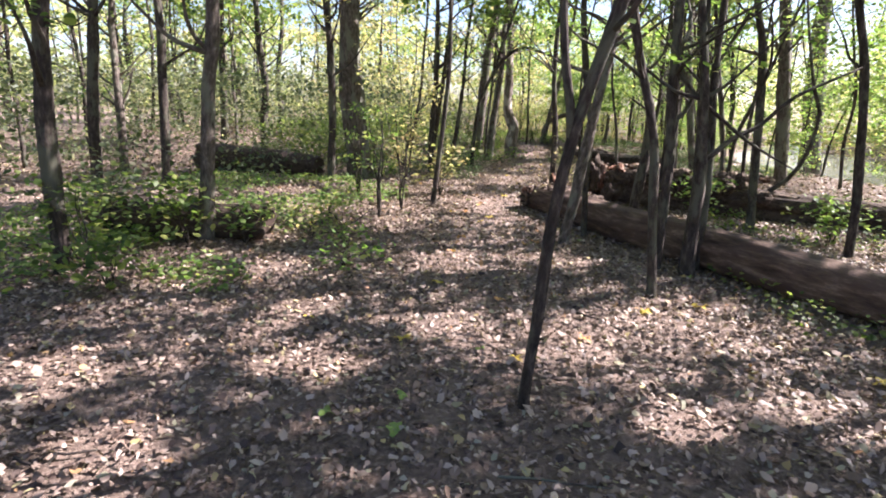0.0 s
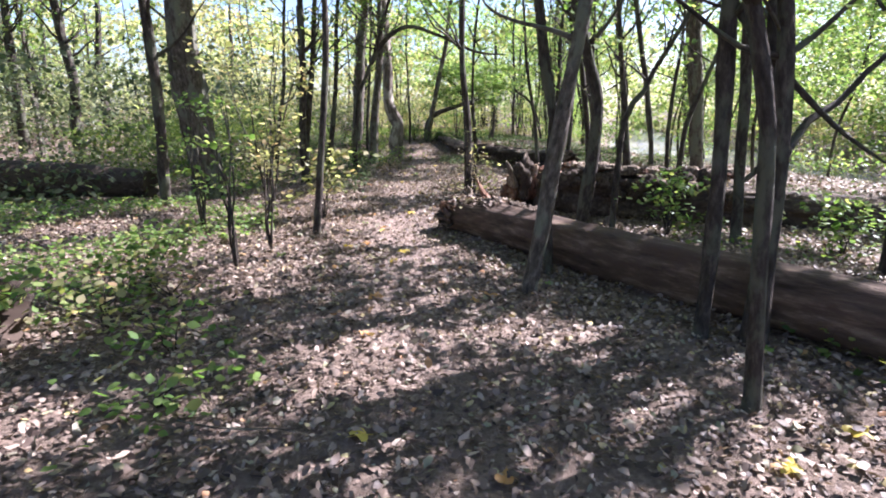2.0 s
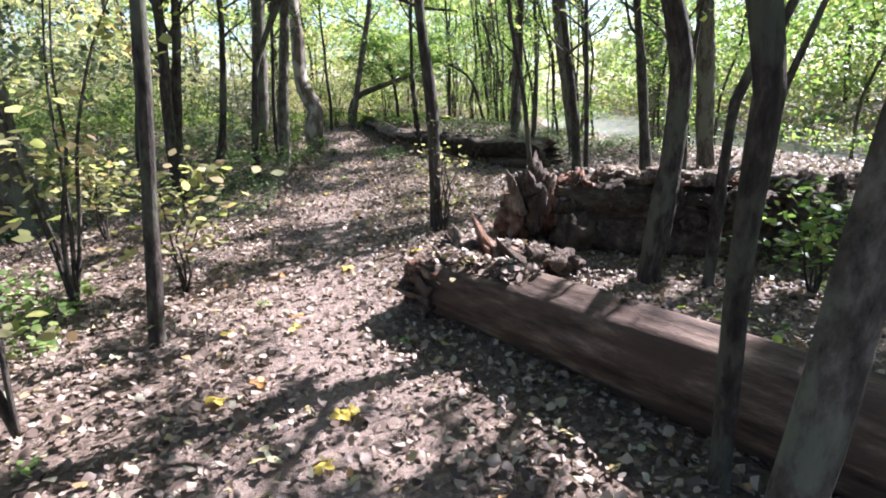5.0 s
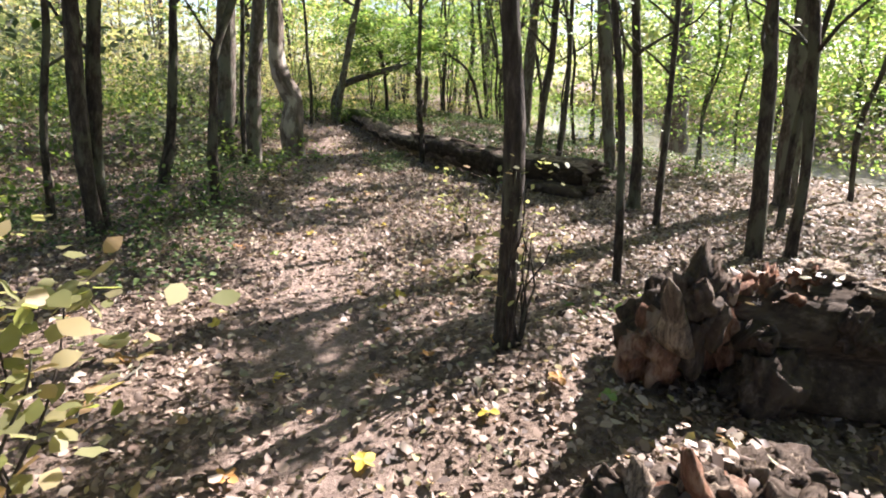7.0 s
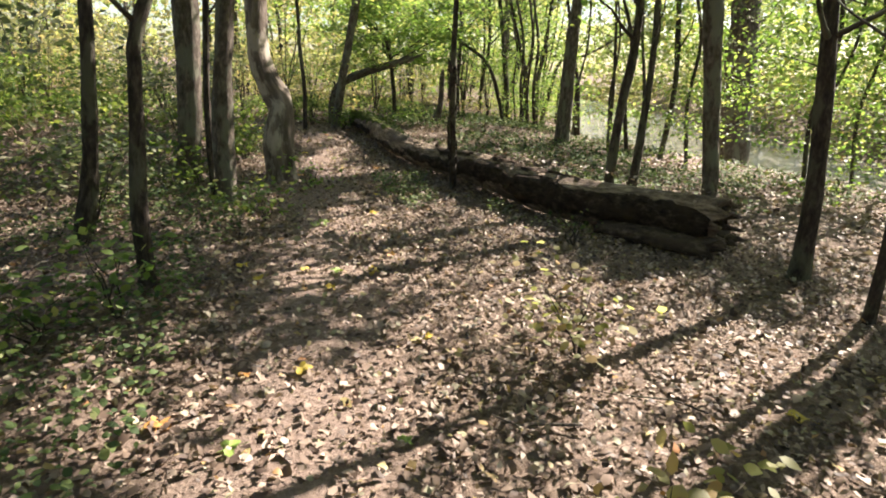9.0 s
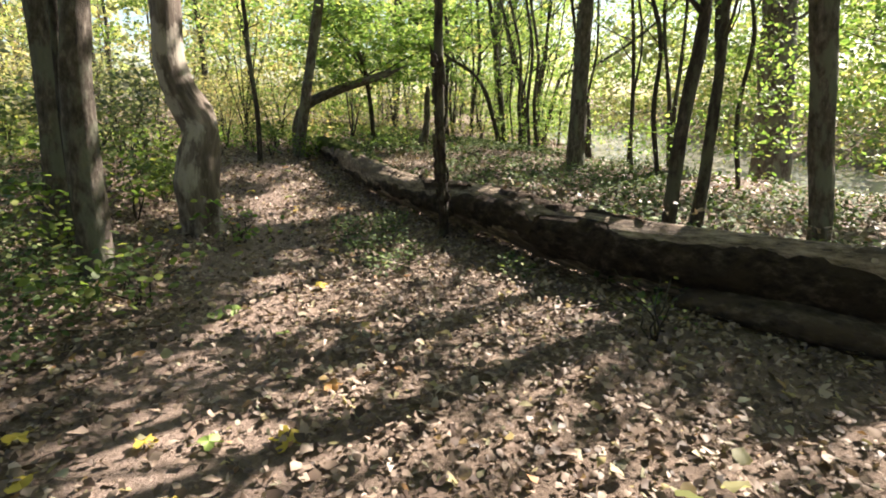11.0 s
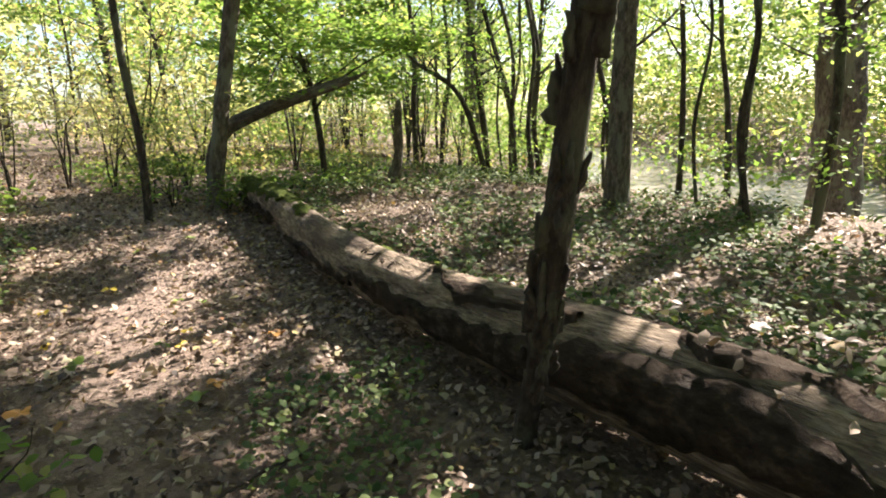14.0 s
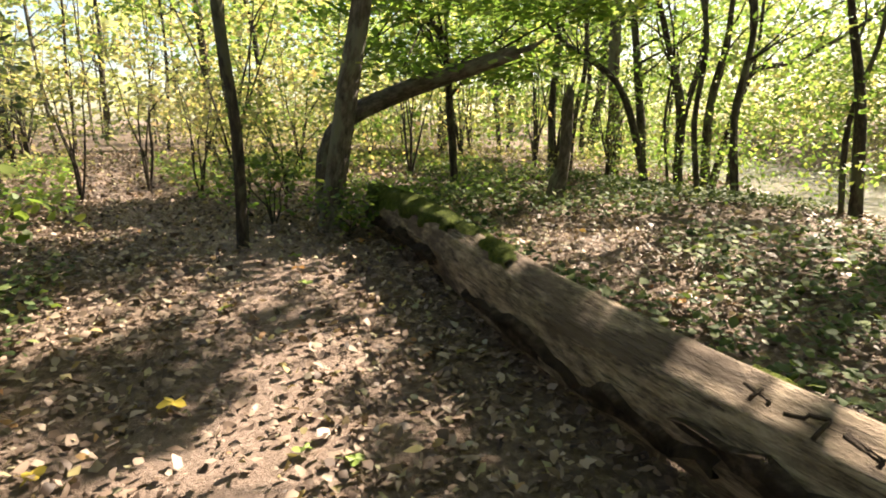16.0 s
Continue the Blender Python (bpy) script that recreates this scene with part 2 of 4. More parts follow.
def part(name, bm, mat, parent, label=""):
    if not bm.verts.layers.float_vector.get("skin"):
        lay = bm.verts.layers.float_vector.new("skin")
        for v in bm.verts:
            v[lay] = v.co
    me = bpy.data.meshes.new(name)
    bm.to_mesh(me)
    bm.free()
    me.polygons.foreach_set("use_smooth", [True] * len(me.polygons))
    me.materials.append(mat)
    ob = new(name, me)
    ob.parent = parent
    return tagged(ob, label=label)


def spaced(lo, hi, step, reach):
    """Even steps between lo and hi, then ever longer ones out to reach."""
    mid = list(np.arange(lo, hi + 1e-6, step))
    a, b, s = lo, hi, step
    left, right = [], []
    while b < reach:
        s *= 1.35
        a, b = a - s, b + s
        left.append(a)
        right.append(b)
    return left[::-1] + mid + right


def build_ground():
    xs, ys = spaced(-7, 15, 0.16, 420), spaced(-3, 33, 0.16, 420)
    verts = [(x, y, gz(x, y)) for y in ys for x in xs]
    n = len(xs)
    faces = [(j * n + i, j * n + i + 1, (j + 1) * n + i + 1, (j + 1) * n + i) for j in range(len(ys) - 1) for i in range(n - 1)]
    ob = mesh_object("ground", verts, faces, SOIL)
    wear = ob.data.attributes.new("trodden", "FLOAT", "POINT")
    wear.data.foreach_set("value", [(0.2 + 0.65 * smooth(5, 10, y)) * (1 - smooth(0.15, 0.75, abs(x - path_x(y)) + 0.3 * noise.noise((x * 1.3, y * 1.3, 2)))) for x, y, z in verts])
    tagged(ob, "brown forest soil with a trodden footpath", "ground", kind="structure")
    rows = [(11.4 + 0.5 * max(0.0, y - 26) + 0.12 * max(0.0, 22 - y), y) for y in range(-20, 70, 3)]
    verts = [(x + k, y, -1.0) for x, y in rows for k in (1.2, 5, 9, 13.5)]
    faces = [(j * 4 + i, j * 4 + i + 1, j * 4 + i + 5, j * 4 + i + 4) for j in range(len(rows) - 1) for i in range(3)]
    tagged(mesh_object("water", verts, faces, WATER), "shallow creek water below the bank, paled for reflected sky", "water", kind="structure")


build_ground()


# ---- leaves ----
def leaf_cloud(name, centres, sizes, mat, parent=None, tilt=1.0, seed=0, length=1.5, curl=0.25, oval=False):
    """Many small leaves in one mesh: pointed ovals, folded along the rib; tilt 0 lays them flat, 1 turns them every way."""
    rng = np.random.default_rng(seed)
    c = np.asarray(centres, float)
    n = len(c)
    s = np.broadcast_to(np.asarray(sizes, float), (n,))[:, None]
    yaw = rng.uniform(0, 2 * np.pi, n)
    pit, rol = rng.normal(0, 0.75 * tilt, n), rng.normal(0, 0.75 * tilt, n)
    u = np.stack([np.cos(yaw) * np.cos(pit), np.sin(yaw) * np.cos(pit), np.sin(pit)], 1)
    w0 = np.stack([-np.sin(yaw), np.cos(yaw), np.zeros(n)], 1)
    nn = np.cross(u, w0)
    w = w0 * np.cos(rol)[:, None] + nn * np.sin(rol)[:, None]
    nn = np.cross(u, w)
    wid = rng.uniform(0.75, 1.2, n)[:, None]
    up = rng.uniform(-0.2, 1.0, n)[:, None] * curl
    a, b = c - u * s * length / 2, c + u * s * length / 2 + nn * s * up
    l, r = c + w * s * 0.5 * wid + nn * s * up - u * s * 0.1, c - w * s * 0.5 * wid + nn * s * up - u * s * 0.1
    if oval:
        tip = (b - a) * 0.27
        bend = nn * s * rng.normal(0.04, 0.06, n)[:, None]
        verts = np.stack([a, (a + r) / 2 + (r - l) * 0.14 + bend, r + tip * 0.3, b - tip + (r - l) * 0.32 + bend, b, b - tip + (l - r) * 0.32 + bend, l + tip * 0.3, (a + l) / 2 + (l - r) * 0.14 + bend], 1).reshape(-1, 3)
        idx = np.arange(n)[:, None] * 8
        faces = np.concatenate([idx + np.array(f) for f in ((0, 1, 7), (1, 2, 7), (2, 6, 7), (2, 3, 6), (3, 5, 6), (3, 4, 5))])
    else:
        verts = np.stack([a, r, b, l], 1).reshape(-1, 3)
        idx = np.arange(n) * 4
        faces = np.concatenate([np.stack([idx, idx + 1, idx + 2], 1), np.stack([idx, idx + 2, idx + 3], 1)])
    me = bpy.data.meshes.new(name)
    me.vertices.add(len(verts))
    me.vertices.foreach_set("co", verts.ravel())
    me.loops.add(faces.size)
    me.loops.foreach_set("vertex_index", faces.ravel().astype(np.int32))
    me.polygons.add(len(faces))
    me.polygons.foreach_set("loop_start", (np.arange(len(faces)) * 3).astype(np.int32))
    me.update(calc_edges=True)
    me.materials.append(mat)
    ob = new(name, me)
    ob.parent = parent
    return ob


def litter_cloud(name, centres, sizes, mat, seed):
    """Dry leaves lying about: uneven outlines, curled and crumpled, tipped at odd angles."""
    rng = np.random.default_rng(seed)
    c = np.asarray(centres, float)
    n = len(c)
    s = np.broadcast_to(np.asarray(sizes, float), (n,))[:, None]
    yaw, pit, rol = rng.uniform(0, 2 * np.pi, n), rng.normal(0, 0.38, n), rng.normal(0, 0.42, n)
    u = np.stack([np.cos(yaw) * np.cos(pit), np.sin(yaw) * np.cos(pit), np.sin(pit)], 1)
    w0 = np.stack([-np.sin(yaw), np.cos(yaw), np.zeros(n)], 1)
    w = w0 * np.cos(rol)[:, None] + np.cross(u, w0) * np.sin(rol)[:, None]
    nn = np.cross(u, w)
    wide = rng.uniform(0.45, 1.15, n)[:, None]
    cup = rng.normal(0.2, 0.3, n)[:, None]
    verts = []
    for along_leaf, across in ((-0.72, 0.0), (-0.25, -0.5), (0.3, -0.42), (0.8, 0.05), (0.28, 0.45), (-0.3, 0.48)):
        j = rng.normal(0, 0.12, (n, 3))
        verts.append(c + s * (u * (along_leaf + j[:, :1]) + w * wide * (across + j[:, 1:2]) + nn * (cup * (abs(across) * 1.3 + 0.5 * along_leaf ** 2) + j[:, 2:])))
    verts = np.stack(verts, 1).reshape(-1, 3)
    k = np.arange(n)[:, None] * 6
    faces = np.concatenate([k + np.array([0, 1, 5]), k + np.array([1, 2, 5]), k + np.array([2, 4, 5]), k + np.array([2, 3, 4])])
    me = bpy.data.meshes.new(name)
    me.vertices.add(len(verts))
    me.vertices.foreach_set("co", verts.ravel())
    me.loops.add(faces.size)
    me.loops.foreach_set("vertex_index", faces.ravel().astype(np.int32))
    me.polygons.add(len(faces))
    me.polygons.foreach_set("loop_start", (np.arange(len(faces)) * 3).astype(np.int32))
    me.update(calc_edges=True)
    me.materials.append(mat)
    return new(name, me)


def clumps(rng, centres, per, spread, flat=0.45):
    """Leaves gathered round each centre in a loose, flattened heap."""
    c = np.repeat(np.asarray(centres, float), per, axis=0)
    return c + rng.normal(0, 1, c.shape) * np.array([spread, spread, spread * flat])


# ---- stems ----
def spline(pts, step):
    """A smooth line through points of any length, cut into short steps."""
    p = [np.asarray(q, float) for q in pts]
    p = [2 * p[0] - p[1]] + p + [2 * p[-1] - p[-2]]
    out = []
    for i in range(1, len(p) - 2):
        n = max(2, int(np.linalg.norm(p[i + 1][:3] - p[i][:3]) / step))
        for k in range(n):
            t = k / n
            out.append(0.5 * (2 * p[i] + (p[i + 1] - p[i - 1]) * t + (2 * p[i - 1] - 5 * p[i] + 4 * p[i + 1] - p[i + 2]) * t * t
                              + (3 * p[i] - p[i - 1] - 3 * p[i + 1] + p[i + 2]) * t ** 3))
    out.append(p[-2])
    return out


def tube(bm, pts, sides=8, rough=0.0, seed=0.0, close=True, knots=3.0, ragged=0.0):
    """A stem through points (x, y, z, radius), with an uneven skin."""
    lay = bm.verts.layers.float_vector.get("skin") or bm.verts.layers.float_vector.new("skin")
    rings, run = [], 0.0
    ref = Vector((0.3, 0.9, 0.1))
    for i, p in enumerate(pts):
        a, b = pts[max(0, i - 1)], pts[min(len(pts) - 1, i + 1)]
        d = Vector(b[:3] - a[:3]).normalized()
        u = (ref - d * ref.dot(d))
        u = u.normalized() if u.length > 0.05 else d.orthogonal().normalized()
        w = d.cross(u)
        run += float(np.linalg.norm(p[:3] - pts[max(0, i - 1)][:3]))
        ring = []
        for k in range(sides):
            an = 2 * math.pi * k / sides
            q = u * math.cos(an) + w * math.sin(an)
            f = 1 + rough * noise.noise(Vector((q.x * 1.6 + seed, q.y * 1.6 + p[2] * knots * 0.5, q.z * 1.6 + (p[0] + p[1]) * knots * 0.4)))
            jag = d * (ragged * noise.noise((q.x * 6 + seed, q.y * 6, q.z * 6))) if ragged and i in (0, len(pts) - 1) else Vector()
            v = bm.verts.new(Vector(p[:3]) + q * (p[3] * f) + jag)
            v[lay] = (math.cos(an) * p[3], math.sin(an) * p[3] + seed, run)
            ring.append(v)
        rings.append(ring)
    for r0, r1 in zip(rings, rings[1:]):
        for k in range(sides):
            bm.faces.new((r0[k], r0[(k + 1) % sides], r1[(k + 1) % sides], r1[k]))
    if close:
        bm.faces.new(rings[0][::-1])
        bm.faces.new(rings[-1])
    return rings


LOOK = {"dark": ("slender tree with dark furrowed bark", BARK_DARK), "pale": ("tree trunk with grey-brown ridged bark", BARK_PALE), "patched": ("tree trunk with peeling bark and bare pale wood", PATCHED)}
CROWN_MATS = [GREEN, LIME, GREEN, GOLD, LIME]


def crown_leaves(k, root, at, scale):
    """A crown of dense leaf heaps round the top of a trunk, open where the sun comes through."""
    rng = np.random.default_rng(40 + k)
    m = 16
    r, an = 2.3 * np.sqrt(rng.uniform(0, 1, m)), rng.uniform(0, 6.283, m)
    cen = np.stack([r * np.cos(an), r * np.sin(an), rng.uniform(0.2, 4.2, m)], 1) * scale + np.array(at)
    o = np.array(root.location)
    pts = clumps(rng, cen, 48, 0.36, 0.5)
    pts = pts[~in_sun_gap(pts, o)]
    if len(pts):
        leaf_cloud("crown", pts, rng.uniform(0.1, 0.19, len(pts)), CROWN_MATS[k % 5], root, seed=k)


tree_count = [0]


def tree(base, r0, r1, bends, look_kind="dark", top=None, crown=True, fork=None, label="", leafy=150, leaf=LIME):
    """A tree with a bent, tapering trunk, root flare, a few limbs and a crown overhead. bends: (dx, dy, z) seen on the way up."""
    tree_count[0] += 1
    k = tree_count[0]
    rng = random.Random(k)
    text, mat = LOOK[look_kind]
    x, y = base
    g = gz(x, y)
    root = new("tree")
    root.location = (x, y, g)
    tagged(root, label or text, "tree", "trees beside the footpath")
    n = len(bends)
    pts = [(0, 0, -0.08, r0 * 1.35), (0, 0, 0.1, r0 * 1.02)]
    pts += [(b[0], b[1], b[2], r0 + (r1 - r0) * (i + 1) / n) for i, b in enumerate(bends)]
    a = np.array(pts[-2][:3])
    b = np.array(pts[-1][:3])
    d = (b - a) / max(0.3, np.linalg.norm(b - a))
    top = top or 5.2 + 2.4 * rng.random() + 12 * r0
    p, r = b, r1
    while p[2] < top:
        d = d + np.array([rng.uniform(-0.12, 0.12), rng.uniform(-0.12, 0.12), 0.3])
        d /= np.linalg.norm(d)
        p, r = p + d * 1.1, r * 0.86
        pts.append((*p, r))
    line = spline(pts, 0.22 if r0 < 0.1 else 0.3)
    bm = bmesh.new()
    tube(bm, line, 9 if r0 < 0.12 else 16, 0.34, k * 1.7)
    part("trunk", bm, mat, root)
    high = [q for q in line if (3.1 if r0 > 0.1 else 1.8) < q[2] < 4.9]
    for j in range(5 if r0 < 0.06 else 7):
        q = high[int(rng.uniform(0.0, 0.95) * (len(high) - 1))]
        an, rise = rng.uniform(0, 6.283), rng.uniform(0.3, 1.0)
        dv = np.array([math.cos(an), math.sin(an), rise])
        lim, rr, pp = [], min(0.045, q[3] * 0.5), np.array(q[:3])
        for s in range(6):
            lim.append((*pp, max(0.004, rr)))
            dv = dv + np.array([rng.uniform(-0.4, 0.4), rng.uniform(-0.4, 0.4), rng.uniform(-0.15, 0.35)])
            dv /= np.linalg.norm(dv)
            pp, rr = pp + dv * rng.uniform(0.22, 0.42), rr * 0.74
        bm = bmesh.new()
        tube(bm, spline(lim, 0.15), 5, 0.2, k + j)
        limb = part("limb", bm, mat, root)
        if leafy:
            nr = np.random.default_rng(900 + k * 10 + j)
            m = max(2, leafy // 50)
            tips = np.array([q[:3] for q in lim[2:]])
            pts = clumps(nr, tips[nr.integers(0, len(tips), m)] + nr.normal(0, 0.14, (m, 3)), 10, 0.16, 0.3)
            pts = pts[~in_sun_gap(pts, root.location)]
            if not len(pts):
                continue
            leaf_cloud("leaves", pts, nr.uniform(0.045, 0.085, len(pts)), leaf, limb, tilt=0.5, seed=k, oval=True)
    if fork:
        bm = bmesh.new()
        tube(bm, spline(fork, 0.15), 7, 0.2, k)
        part("limb", bm, mat, root)
    if crown == "sure" or crown and rng.random() < 0.8:
        crown_leaves(k, root, (p[0], p[1], max(3.6, p[2] - 2.6)), rng.uniform(0.85, 1.2))
    return root


# ---- trees that stand along the walk ----
tree((-3.71, 5.37), 0.088, 0.073, [(0.00, 0.00, 1.05), (0.04, 0.00, 1.86), (0.14, 0.00, 2.62)], "dark", leaf=GREEN)
tree((-6.63, 10.65), 0.111, 0.092, [(0.07, 0.00, 1.46), (0.32, 0.00, 3.46)], "dark", leaf=GREEN)
tree((-5.41, 10.93), 0.091, 0.073, [(0.09, 0.00, 2.03), (0.14, 0.00, 2.95), (0.12, 0.00, 3.54)], "dark", leaf=GREEN)
tree((-2.81, 6.76), 0.092, 0.076, [(0.09, -0.01, 1.10), (0.14, -0.01, 1.84), (0.25, -0.02, 2.53)], "pale", leaf=GREEN)
tree((-2.54, 13.02), 0.094, 0.075, [(0.05, 0.00, 2.19), (-0.04, -0.00, 3.98)], "dark", leaf=GOLD)
tree((-2.19, 15.33), 0.361, 0.263, [(-0.18, -0.00, 1.55), (-0.28, -0.00, 3.00), (-0.30, -0.00, 4.39)], "pale", leaf=GREEN)
tree((-0.03, 10.25), 0.052, 0.038, [(0.08, -0.02, 0.87), (0.18, -0.05, 1.86), (0.22, -0.06, 2.79)], "dark", leaf=GOLD)
tree((1.19, 21.03), 0.181, 0.150, [(0.14, -0.06, 1.45), (0.23, -0.10, 3.06)], "pale")
tree((0.91, 16.77), 0.065, 0.045, [(0.01, -0.01, 0.59), (0.06, -0.03, 1.21), (0.11, -0.05, 1.67), (0.16, -0.07, 1.96), (0.5, -0.1, 2.75)], "dark", fork=[(0.45, -0.1, 2.6, 0.05), (0.75, -0.15, 3.1, 0.05), (1.3, -0.2, 3.45, 0.045), (2.0, -0.2, 3.3, 0.04), (3.0, -0.1, 2.95, 0.03), (3.8, 0, 2.9, 0.015)])
tree((1.64, 19.63), 0.136, 0.098, [(0.02, -0.01, 0.82), (0.09, -0.04, 1.70), (0.16, -0.07, 2.24)], "pale")
tree((1.51, 20.03), 0.047, 0.039, [(-0.00, 0.00, 0.77), (0.04, -0.02, 1.57), (0.09, -0.04, 2.26)], "dark")
tree((0.76, 2.97), 0.035, 0.036, [(0.04, -0.03, 0.60), (0.07, -0.06, 1.15), (0.14, -0.1, 1.68), (0.24, -0.14, 2.06), (0.31, -0.17, 2.33)], "dark", fork=[(0.13, -0.1, 1.6, 0.028), (0.11, -0.1, 1.8, 0.026), (0.06, -0.1, 2.05, 0.023), (0.0, -0.05, 2.7, 0.016), (-0.1, 0.0, 3.4, 0.01)])
tree((2.30, 5.16), 0.048, 0.034, [(-0.09, 0.00, 0.84), (-0.16, 0.00, 1.52), (-0.32, 0.01, 2.07), (-0.44, 0.01, 2.54)], "dark")
tree((1.87, 7.4), 0.072, 0.06, [(0.1, 0.0, 0.62), (0.16, 0.0, 1.1), (0.24, 0.0, 1.65), (0.33, 0.0, 2.2)], "pale")
tree((3.66, 9.99), 0.092, 0.075, [(0.08, -0.03, 0.95), (0.09, -0.03, 1.71), (-0.03, 0.01, 2.19)], "dark")
tree((2.69, 6.11), 0.053, 0.054, [(-0.00, 0.00, 0.65), (-0.03, 0.01, 1.57), (-0.07, 0.02, 2.16)], "dark", fork=[(-0.08, 0.02, 2.3, 0.03), (0.12, -0.08, 1.99, 0.024), (0.6, -0.1, 1.61, 0.02), (0.9, -0.1, 1.42, 0.015), (1.3, -0.1, 1.22, 0.006)])
tree((6.0, 14.3), 0.045, 0.03, [(-0.05, 0.02, 1.3), (-0.12, 0.05, 2.6)], "dark", crown=False)
tree((3.95, 9.66), 0.042, 0.028, [(0.04, -0.01, 1.44), (0.25, -0.07, 1.83), (0.36, -0.10, 2.11), (0.64, -0.18, 2.64)], "dark", crown=False)
tree((5.20, 10.15), 0.044, 0.026, [(0.39, -0.14, 0.24), (1.02, -0.37, 0.71), (1.25, -0.45, 1.27), (1.30, -0.47, 1.88), (1.18, -0.43, 2.20)], "dark")
tree((5.44, 10.70), 0.048, 0.028, [(0.14, -0.05, 0.58), (0.19, -0.07, 1.35), (0.30, -0.11, 1.78), (0.47, -0.17, 2.30)], "dark")
tree((5.08, 8.65), 0.072, 0.049, [(-0.11, -0.00, 1.42), (-0.24, -0.00, 2.66), (-0.44, -0.00, 3.43)], "dark")
tree((5.64, 7.16), 0.061, 0.044, [(-0.10, -0.00, 1.17), (-0.30, -0.00, 2.41), (-0.53, -0.00, 3.18)], "dark")
tree((9.15, 14.90), 0.17, 0.13, [(-0.36, -0.00, 2.62), (-0.70, -0.01, 4.63)], "pale", crown=False)
tree((2.47, 11.85), 0.067, 0.049, [(-0.01, 0.01, 0.74), (-0.03, 0.01, 1.36), (-0.11, 0.05, 2.17)], "dark")
tree((4.13, 12.78), 0.041, 0.024, [(-0.06, 0.03, 0.80), (-0.14, 0.06, 1.50), (-0.29, 0.13, 2.34)], "dark")
tree((6.16, 13.02), 0.085, 0.056, [(-0.09, 0.04, 0.94), (-0.19, 0.08, 1.77), (-0.29, 0.13, 2.53)], "dark")
tree((6.58, 12.90), 0.055, 0.053, [(-0.05, 0.02, 0.95), (-0.21, 0.09, 2.05), (-0.32, 0.14, 2.55)], "dark", crown=False)
tree((7.53, 13.75), 0.051, 0.032, [(-0.06, 0.02, 1.13), (-0.02, 0.01, 2.23), (0.02, -0.01, 2.72)], "dark", crown=False)
tree((-0.28, 15.68), 0.083, 0.073, [(-0.01, 0.00, 0.80), (0.03, -0.01, 1.67), (0.07, -0.03, 2.27)], "dark", leaf=GREEN)
tree((-0.24, 15.90), 0.068, 0.060, [(0.02, -0.01, 0.77), (0.11, -0.05, 1.62), (0.22, -0.10, 2.30)], "dark", leaf=GREEN)
tree((-0.99, 17.18), 0.053, 0.041, [(0.08, -0.04, 1.13), (0.30, -0.13, 2.36)], "dark", leaf=GREEN)
tree((0.22, 18.43), 0.095, 0.055, [(0.18, -0.08, 0.89), (0.38, -0.16, 2.58)], "dark", leaf=GREEN)
tree((6.35, 15.11), 0.089, 0.058, [(-0.05, 0.02, 0.80), (-0.14, 0.06, 1.52), (-0.27, 0.12, 2.38)], "dark", crown=False)
tree((7.87, 17.53), 0.106, 0.113, [(-0.17, 0.08, 1.32), (-0.36, 0.16, 2.53)], "pale")
tree((4.85, 19.58), 0.052, 0.04, [(-0.13, -0.24, 0.6), (-0.26, -0.48, 1.2), (-0.37, -0.68, 1.8), (-0.4, -0.76, 2.3)], "dark", label="dead leaning tree with ragged dark bark beside the log")
tree((9.45, 23.38), 0.176, 0.126, [(0.00, -0.00, 0.97), (0.01, -0.00, 2.09), (0.02, -0.01, 2.76)], "pale", crown=False)
tree((6.75, 18.34), 0.067, 0.060, [(0.02, -0.01, 0.90), (0.06, -0.03, 1.56), (0.11, -0.05, 2.17)], "dark")
tree((7.38, 18.54), 0.073, 0.042, [(0.03, -0.01, 0.84), (0.04, -0.02, 1.57), (0.02, -0.01, 2.24)], "dark")
tree((15.2, 23.2), 0.44, 0.36, [(-0.1, 0.05, 1.6), (-0.2, 0.1, 3.0), (-0.35, 0.2, 4.6)], "pale", crown=False)
tree((4.48, 25.75), 0.112, 0.09, [(0.12, -0.07, 0.95), (0.27, -0.16, 1.75), (0.40, -0.23, 2.5)], "pale")
tree((3.66, 25.3), 0.05, 0.036, [(0.02, -0.01, 0.95), (-0.04, 0.02, 1.8), (-0.05, 0.03, 2.5)], "dark")
tree((10.55, 28.30), 0.070, 0.044, [(-0.29, 0.16, 1.31), (-0.61, 0.34, 1.97), (-1.27, 0.70, 2.48)], "dark", leafy=320)
tree((11.13, 28.97), 0.082, 0.052, [(-0.17, 0.10, 1.76), (-0.35, 0.19, 3.13), (-0.47, 0.26, 4.01)], "dark", leafy=320)
tree((11.51, 28.50), 0.098, 0.046, [(-0.05, 0.02, 1.40), (-0.23, 0.12, 2.21), (-0.52, 0.29, 3.31)], "dark", crown=False, leafy=320)
tree((11.57, 27.94), 0.083, 0.044, [(-0.02, 0.01, 1.52), (0.13, -0.07, 2.50), (0.14, -0.08, 3.24)], "dark", crown=False, leafy=320)
tree((11.83, 27.99), 0.072, 0.040, [(0.20, -0.11, 1.28), (0.41, -0.23, 2.06), (1.01, -0.55, 2.23)], "dark", leafy=320)
tree((11.18, 25.11), 0.082, 0.043, [(-0.12, 0.07, 1.42), (-0.39, 0.21, 2.67)], "dark", leafy=320)
tree((10.97, 23.52), 0.049, 0.035, [(-0.02, 0.01, 1.21), (-0.10, 0.06, 2.53)], "dark", crown=False, leafy=320)
tree((11.87, 23.28), 0.052, 0.036, [(-0.11, 0.06, 1.42), (-0.30, 0.17, 2.69)], "dark", leafy=320)
